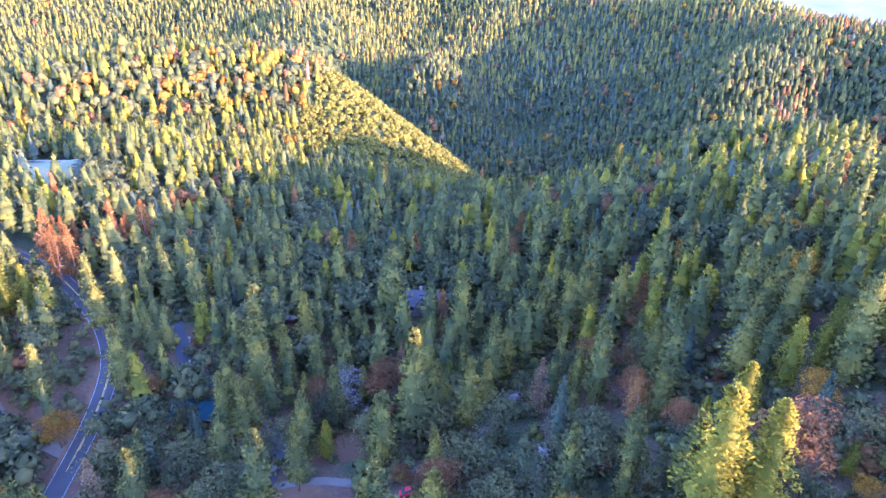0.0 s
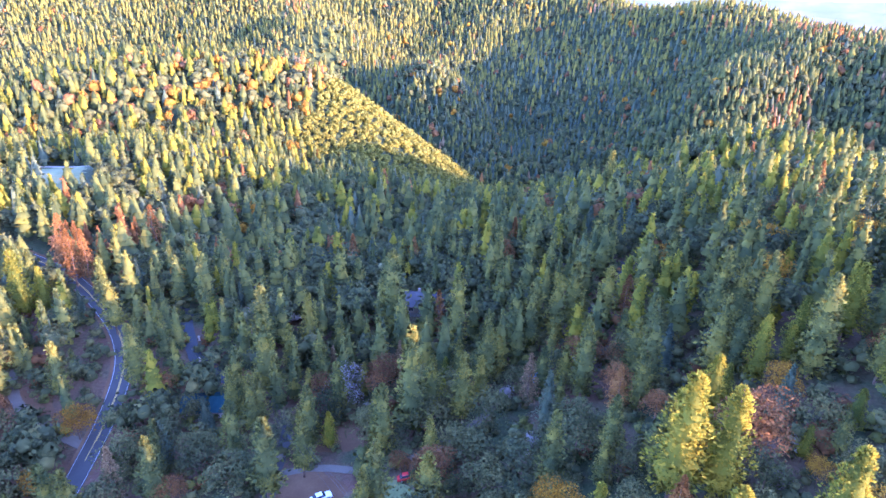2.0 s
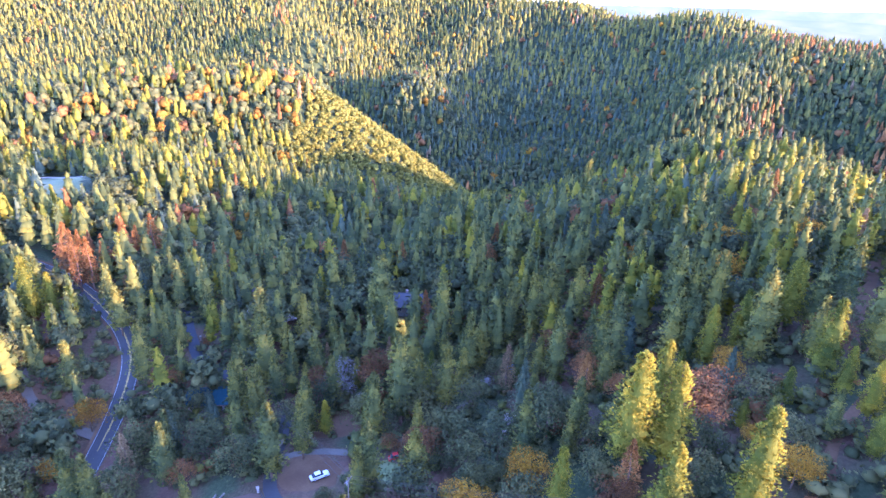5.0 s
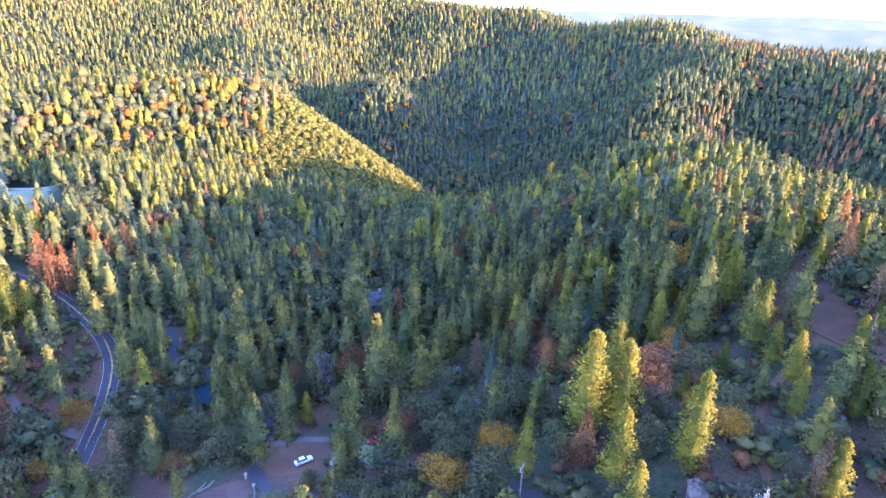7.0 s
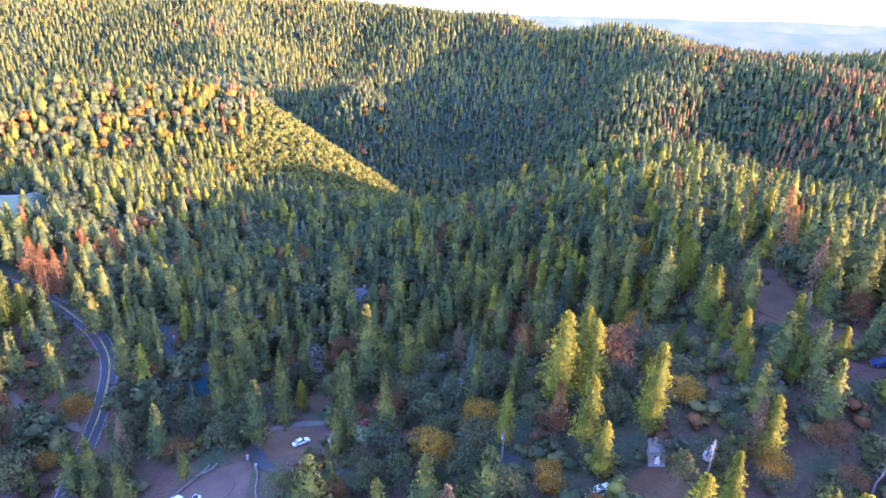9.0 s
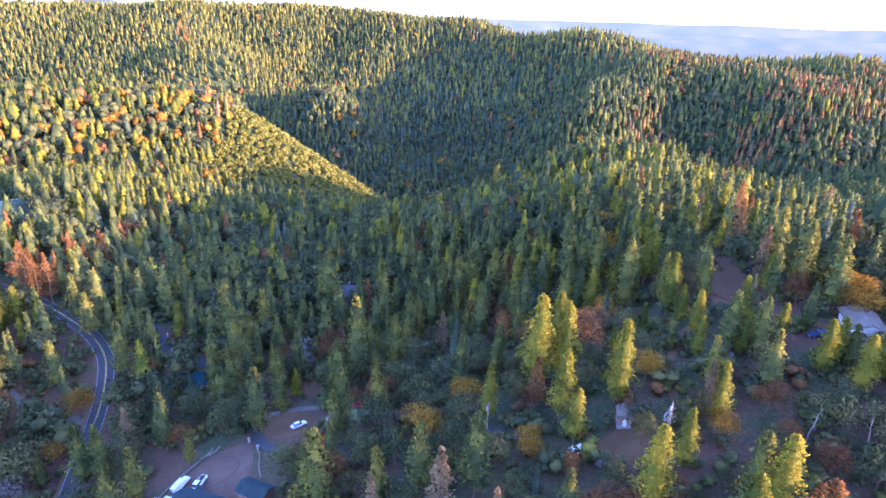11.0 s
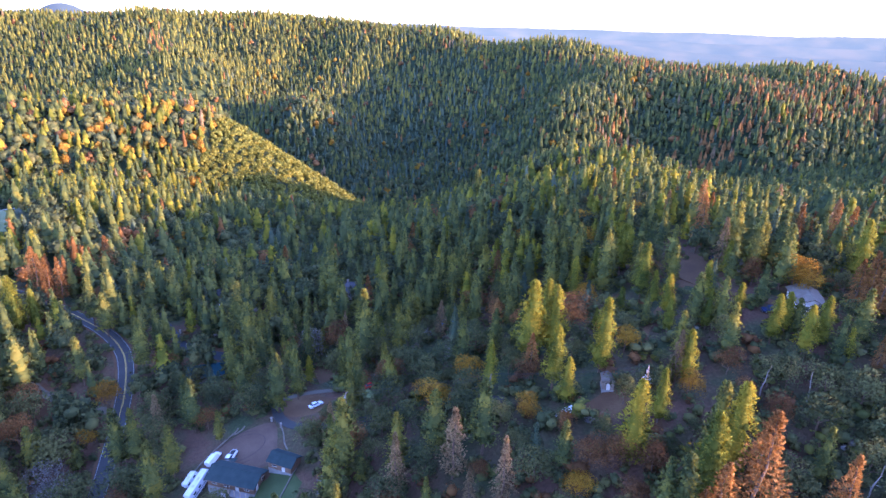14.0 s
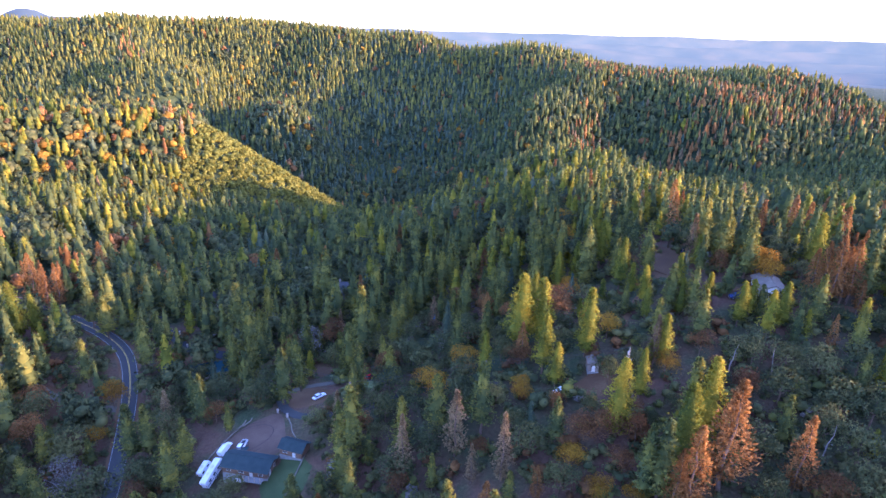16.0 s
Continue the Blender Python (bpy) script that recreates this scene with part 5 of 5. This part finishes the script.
UNDER = [   # oaks below the ridge
    ("rust", 41.2, 27.8, 9.4), ("rust", 47.8, 25.3, 10), ("rust", 53.4, 21.9, 9.4), ("gold", 35.3, 21.4, 8), ("gold", 38.4, 11.8, 7), ("rust", 45.8, 15.8, 8),
    ("rust", 40.1, 40.5, 5.8), ("gold", 45.4, 7.9, 5.3), ("oak", 56.8, 42.8, 9), ("oak", 96.7, 34.2, 10.6), ("oak", 103, 28.8, 11.1), ("oak", 109.5, 24.1, 12),
    ("oak", 120.4, 22.3, 12.3), ("oak", 94.6, 20.9, 11.3), ("oak", 105.3, 12.4, 12.4), ("oak", 77.4, 7.9, 11.3), ("oak", 82.5, -0.5, 11.3), ("oak", 97, -1.1, 12.8),
    ("oak", 111.7, 8.5, 12.7), ("oak", 96.4, 7.6, 10.9), ("oak", 93.1, 36.4, 9.5), ("oak", 90.1, -10.5, 13.1), ("rust", 83, -8, 11), ("oak", 72.1, -4.3, 10.7),
]
GROVE = [   # tall pines round the houses
    ("pine", -43.7, 148.7, 17.8), ("pine", -31.2, 137.6, 17.3), ("pine", -52.6, 123.8, 20.1), ("pine", 23.8, 147.4, 24.6), ("pine", 27.3, 144.9, 24.3), ("pine", 34.5, 146.2, 24.2),
    ("pine", 40.8, 144.3, 17), ("pine", 69.1, 126.5, 26.4), ("pine", 73.4, 125.5, 22.4), ("fir", 68.1, 91.2, 12.5), ("gold", 70, 96.5, 8.9), ("rust", 57.6, 80.6, 15.3),
    ("rust", 42.3, 110.7, 9.7), ("oak", 13.9, 110.7, 11.8), ("oak", 6.9, 100.1, 11.2),
]
TALL = [   # trees that rise above their neighbours
    ("young", 41.9, 73.2, 28.2), ("young", 48.7, 72.4, 24.2), ("young", 56.8, 57, 23.7), ("young", 42.9, 56.6, 20.7), ("young", 43.6, 49.1, 15.1), ("young", 27.5, 65.5, 17.4),
    ("pine", 19.5, 43.3, 23.5), ("pine", 8.1, 48.4, 22.1), ("pale", 11.3, 40.2, 21.5), ("pale", -3, 40.7, 21.3), ("pale", 19.6, 26.3, 21.1), ("young", 50, 25.7, 23.7),
    ("young", 61.7, 34.4, 15.9), ("pale", 71.1, 43.7, 17.3), ("young", 73.3, 42.9, 17.4), ("pine", 67, 20.5, 22.3), ("young", 68.6, 16.6, 25), ("dead", 71.9, 11.9, 18.9),
    ("young", 85.8, 88.5, 20.5), ("young", 86.4, 82.3, 12.5), ("young", 86.7, 75.1, 13.9), ("pine", 78.6, 101.7, 24.4),
]
TALL_B = [   # more trees that rise above their neighbours
    ("pine", -91, 150.7, 17.5), ("pine", -40.2, 160, 21.7), ("pine", -29.8, 155.7, 15.4), ("pine", 6.8, 154.7, 28.3), ("pine", -3.9, 151.2, 14.4), ("pine", -28.2, 101.2, 19),
    ("pine", -15, 54.8, 25.6), ("pine", 0.8, 83, 17), ("pine", -51.4, 85.1, 12.5), ("pine", -110, 146.7, 9), ("pale", -10, 144.8, 13.1), ("gold", 126, 66, 10.3),
    ("pine", 89, 47.9, 17.8), ("pine", 77.5, 121.7, 23.8), ("pine", 84.8, 109.3, 19.6), ("pine", 114.2, 124.7, 15.8), ("pine", 49.7, 111.9, 22), ("dead", 54.8, 149.4, 15.9),
    ("pale", 23.9, 117, 16.5), ("pine", -47.1, 136.3, 27.2), ("dead", -125.4, 233.9, 22.8), ("pine", 69.9, 159.9, 21.5),
]
SPUR_HEAD = [("oak", -48.8, 58.6, 8.5), ("oak", 64.3, 44.6, 8.5), ("young", 70.5, 44.5, 9), ("oak", 66.5, 43, 7), ("oak", 40, 42, 6), ("pine", 91, 315, 26), ("pine", 87, 303, 26), ("gold", -15, 121, 3.5), ("dead", -152, 222, 16), ("dead", -158, 226, 14), ("dead", -134, 236, 15), ("oak", -44, 98, 12), ("oak", -40, 97, 11)]
HEROES = ROADSIDE + YARD + VALLEY + SLOPE + RIDGE + UNDER + GROVE + TALL + TALL_B + SPUR_HEAD


def snag(x, y, H, tilt):
    """A bare dead trunk with a few broken limbs."""
    rng = np.random.default_rng(int(abs(x) * 10))
    root = new("dead_snag")
    root.matrix_basis = pose(x, y, float(height(x, y)), tilt, tilt * 0.5, 0)
    trunk = new("trunk", big_mesh("trunk", *stem(rng, H, 0.26, 0.05), BARK_GREY))
    trunk.parent = root
    for h, a in zip((0.45, 0.6, 0.72, 0.84), rng.uniform(0, 6.28, 4)):
        limb = new("limb", big_mesh("limb", *stem(rng, H, 0.2, 0.03, limbs=[(h, a, H * 0.14 * (1.2 - h), 0.35)]), BARK_GREY))
        limb.parent = trunk
    return tagged(root, "bare grey dead trunk with broken limbs", "dead tree")


for x, y, H, tilt in ((88, 33, 11, 5), (98, 28, 10, -4), (90, 2, 13, 5)):
    snag(x, y, H, tilt)
planted = []
for kind, x, y, H in HEROES:
    plant(kind, x, y, H)
    planted.append((x, y))
counts = {}
near_spots = scatter(6.3, ((-150, 175, -40, 235), lambda x, y: free(x, y) and math.hypot(x + 5, y + 90) < 325 and -43 < bearing(x, y) < 58), RNG, 0.9)
near_spots.sort(key=lambda p: math.hypot(p[0], p[1] + 60))
left_over = []
hero_xy = np.array(planted)
for x, y in near_spots:
    gap = np.min(np.hypot(hero_xy[:, 0] - x, hero_xy[:, 1] - y))
    kind = choose(x, y, RNG)
    if gap < (5.5 if kind in CONIFERS else 6.5):
        continue
    name = KINDS[kind][0] if kind in KINDS else kind
    if counts.get(name, 0) >= {"oak_tree": 260, "pine_tree": 280}.get(name, 90):
        left_over.append((x, y, kind))
        continue
    counts[name] = counts.get(name, 0) + 1
    plant(kind, x, y, HEIGHT[kind] * float(RNG.uniform(0.55, 1.15)) * (1 - 0.42 * blob(x, y, 62, 40, 34) + 0.22 * blob(x, y, 150, 130, 50)))


def forest(name, label, spots, level, models=6, scale=1.0):
    """A wood that nobody could count: all its crowns of one leaf in one mesh."""
    by = {}
    for x, y, kind in spots:
        by.setdefault(kind, []).append((x, y))
    for kind, xy in by.items():
        rng = np.random.default_rng(91)
        src = "oak" if kind == "scrub" else kind
        base = [tree_arrays(kind, rng, level) for _ in range(models)]
        xy = np.array(xy)
        which = rng.integers(0, models, len(xy))
        vs, ts, ns, first = [], [], [], 0
        for k in range(models):
            v, t, nrm = base[k]
            p = xy[which == k]
            if not len(p):
                continue
            m = len(p)
            a, h = rng.uniform(0, 6.283, m), HEIGHT[src] * rng.uniform(0.62, 1.2, m) * scale * (0.62 if kind == "scrub" else 1 if kind in CONIFERS else 1.2)
            w = h * (rng.uniform(0.85, 1.15, m) * (1.15 if level == "mid" else 1.0) if kind in CONIFERS else rng.uniform(0.85, 1.1, m)) * (1.15 if kind == "scrub" else 1)
            c, s = np.cos(a)[:, None], np.sin(a)[:, None]
            X = p[:, :1] + (c * v[:, 0] - s * v[:, 1]) * w[:, None]
            Y = p[:, 1:] + (s * v[:, 0] + c * v[:, 1]) * w[:, None]
            Z = height(p[:, 0], p[:, 1])[:, None] + v[:, 2] * h[:, None]
            vs.append(np.stack([X, Y, Z], -1).reshape(-1, 3))
            ns.append(np.stack([c * nrm[:, 0] - s * nrm[:, 1], s * nrm[:, 0] + c * nrm[:, 1], np.broadcast_to(nrm[:, 2], X.shape)], -1).reshape(-1, 3))
            ts.append((t[None] + (first + np.arange(m)[:, None, None] * len(v))).reshape(-1, 3))
            first += m * len(v)
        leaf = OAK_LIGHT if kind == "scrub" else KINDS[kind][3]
        me = big_mesh(name, np.concatenate(vs), np.concatenate(ts), leaf, np.concatenate(ns))
        words = {"pine": "dense green pines", "young": "pines painted sunlit yellow-green", "fir": "blue-green firs", "dead": "rust-red dead pines", "pale": "pale dying pines", "oak": "dark evergreen oaks",
                 "gold": "golden autumn oaks", "rust": "russet autumn oaks", "grey": "bare trees", "scrub": "low olive-green oak scrub"}[kind]
        tagged(new(name, me), words + " " + label, "forest", kind="stuff")


def behind_crest(xy):
    """Which places lie behind a crest, as seen from the air over the valley."""
    top = height(xy[:, 0], xy[:, 1]) + 18
    hid = np.zeros(len(xy), bool)
    for t in np.linspace(0.35, 0.97, 14):
        hid |= height(-5 + (xy[:, 0] + 5) * t, -40 + (xy[:, 1] + 40) * t) > 125 + (top - 125) * t + 16
    return hid


def kinds_at(spots, rng):
    hid = behind_crest(np.array(spots))
    return [(x, y, choose(x, y, rng)) for (x, y), h in zip(spots, hid) if rng.uniform() < 0.12 or not h or math.hypot(x, y) < 560]


def ring(r0, r1, a0=-44, a1=60):
    return lambda x, y: r0 <= math.hypot(x + 5, y + 90) < r1 and a0 < bearing(x, y) < a1


mid = ring(325, 620)
spots = scatter(6.4, ((-420, 560, 60, 540), lambda x, y: mid(x, y) and free(x, y)), RNG, 0.9)
spots += [(x, y) for x, y in scatter(6.6, ((-320, 320, -60, 240), lambda x, y: math.hypot(x + 5, y + 90) < 325 and not (-150 <= x <= 175 and y < 235) and ring(0, 325)(x, y) and free(x, y)), RNG, 0.85)]
forest("pine_forest", "on the slopes round the valley", kinds_at(spots, RNG), "mid", scale=1.0)
forest("valley_forest", "on the valley floor", left_over, "valley")
spots = scatter(6.6, ((-760, 900, 300, 1000), lambda x, y: ring(620, 1080)(x, y)), RNG, 0.9)
forest("hill_forest", "on the hillsides across the valley", kinds_at(spots, RNG), "hill", scale=0.95)
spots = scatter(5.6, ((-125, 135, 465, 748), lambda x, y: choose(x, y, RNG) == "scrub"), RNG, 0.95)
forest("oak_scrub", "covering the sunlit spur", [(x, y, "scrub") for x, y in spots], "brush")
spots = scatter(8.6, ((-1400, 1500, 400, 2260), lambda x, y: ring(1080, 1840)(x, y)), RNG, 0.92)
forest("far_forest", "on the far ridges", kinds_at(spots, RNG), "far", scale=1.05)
# woods out of view that shade the valley
spots = scatter(10.5, ((150, 620, -420, 120), lambda x, y: (bearing(x, y) >= 58 or math.hypot(x + 5, y + 90) > 325) and (x > 235 or RNG.uniform() < 0.25)), RNG, 0.8)
spots += scatter(14, ((-320, 130, -260, -60), lambda x, y: math.hypot(x + 10, y + 45) > 62), RNG, 0.7)
forest("side_forest", "on the ridge beside the valley", kinds_at(spots, RNG), "hill", scale=0.95)

# low brush that closes the ground between the trees
def open_ground(x, y):
    for cx, cy, rx, ry in OPEN:
        if rx and ((x - cx) / rx) ** 2 + ((y - cy) / ry) ** 2 < 1.0:
            return False
    return all(away(x, y, line, gap - 1.5) for line, gap in CLEAR)


def brush_layer(name, label, spots, kinds):
    rng = np.random.default_rng(17)
    for kind, leaf, share in kinds:
        base = [broadleaf(rng, "brush", R=0.62, base=0.0, fine=0.8) for _ in range(5)]
        mine = [p for p in spots if rng.uniform() < share]
        xy = np.array(mine)
        m = len(xy)
        which, a = rng.integers(0, 5, m), rng.uniform(0, 6.283, m)
        h = rng.uniform(2.2, 5.6, m)
        w = h * rng.uniform(1.0, 1.5, m)
        vs, ts, ns, first = [], [], [], 0
        for k in range(5):
            v, t, nrm = base[k]
            i = np.where(which == k)[0]
            c, s = np.cos(a[i])[:, None], np.sin(a[i])[:, None]
            X = xy[i, :1] + (c * v[:, 0] - s * v[:, 1]) * w[i][:, None]
            Y = xy[i, 1:] + (s * v[:, 0] + c * v[:, 1]) * w[i][:, None]
            Z = height(xy[i, 0], xy[i, 1])[:, None] + (v[:, 2] - 0.12) * h[i][:, None]
            vs.append(np.stack([X, Y, Z], -1).reshape(-1, 3))
            ns.append(np.stack([c * nrm[:, 0] - s * nrm[:, 1], s * nrm[:, 0] + c * nrm[:, 1], np.broadcast_to(nrm[:, 2], X.shape)], -1).reshape(-1, 3))
            ts.append((t[None] + (first + np.arange(len(i))[:, None, None] * len(v))).reshape(-1, 3))
            first += len(i) * len(v)
        me = big_mesh(name, np.concatenate(vs), np.concatenate(ts), leaf, np.concatenate(ns))
        tagged(new(name, me), kind + " " + label, "brush", kind="stuff")


spots = scatter(4.6, ((-150, 175, -40, 240), lambda x, y: math.hypot(x + 5, y + 90) < 335 and -43 < bearing(x, y) < 58 and open_ground(x, y)
                      and noise.noise((x * 0.035, y * 0.035, 9.0)) > -0.55), RNG, 0.85)
brush_layer("underbrush", "between the pines", spots, (("dark evergreen shrubs", OAK, 0.74), ("russet shrubs", OAK_RUST, 0.09), ("grey bare shrubs", TWIG_GREY, 0.02), ("young green shrubs", NEEDLE, 0.2)))
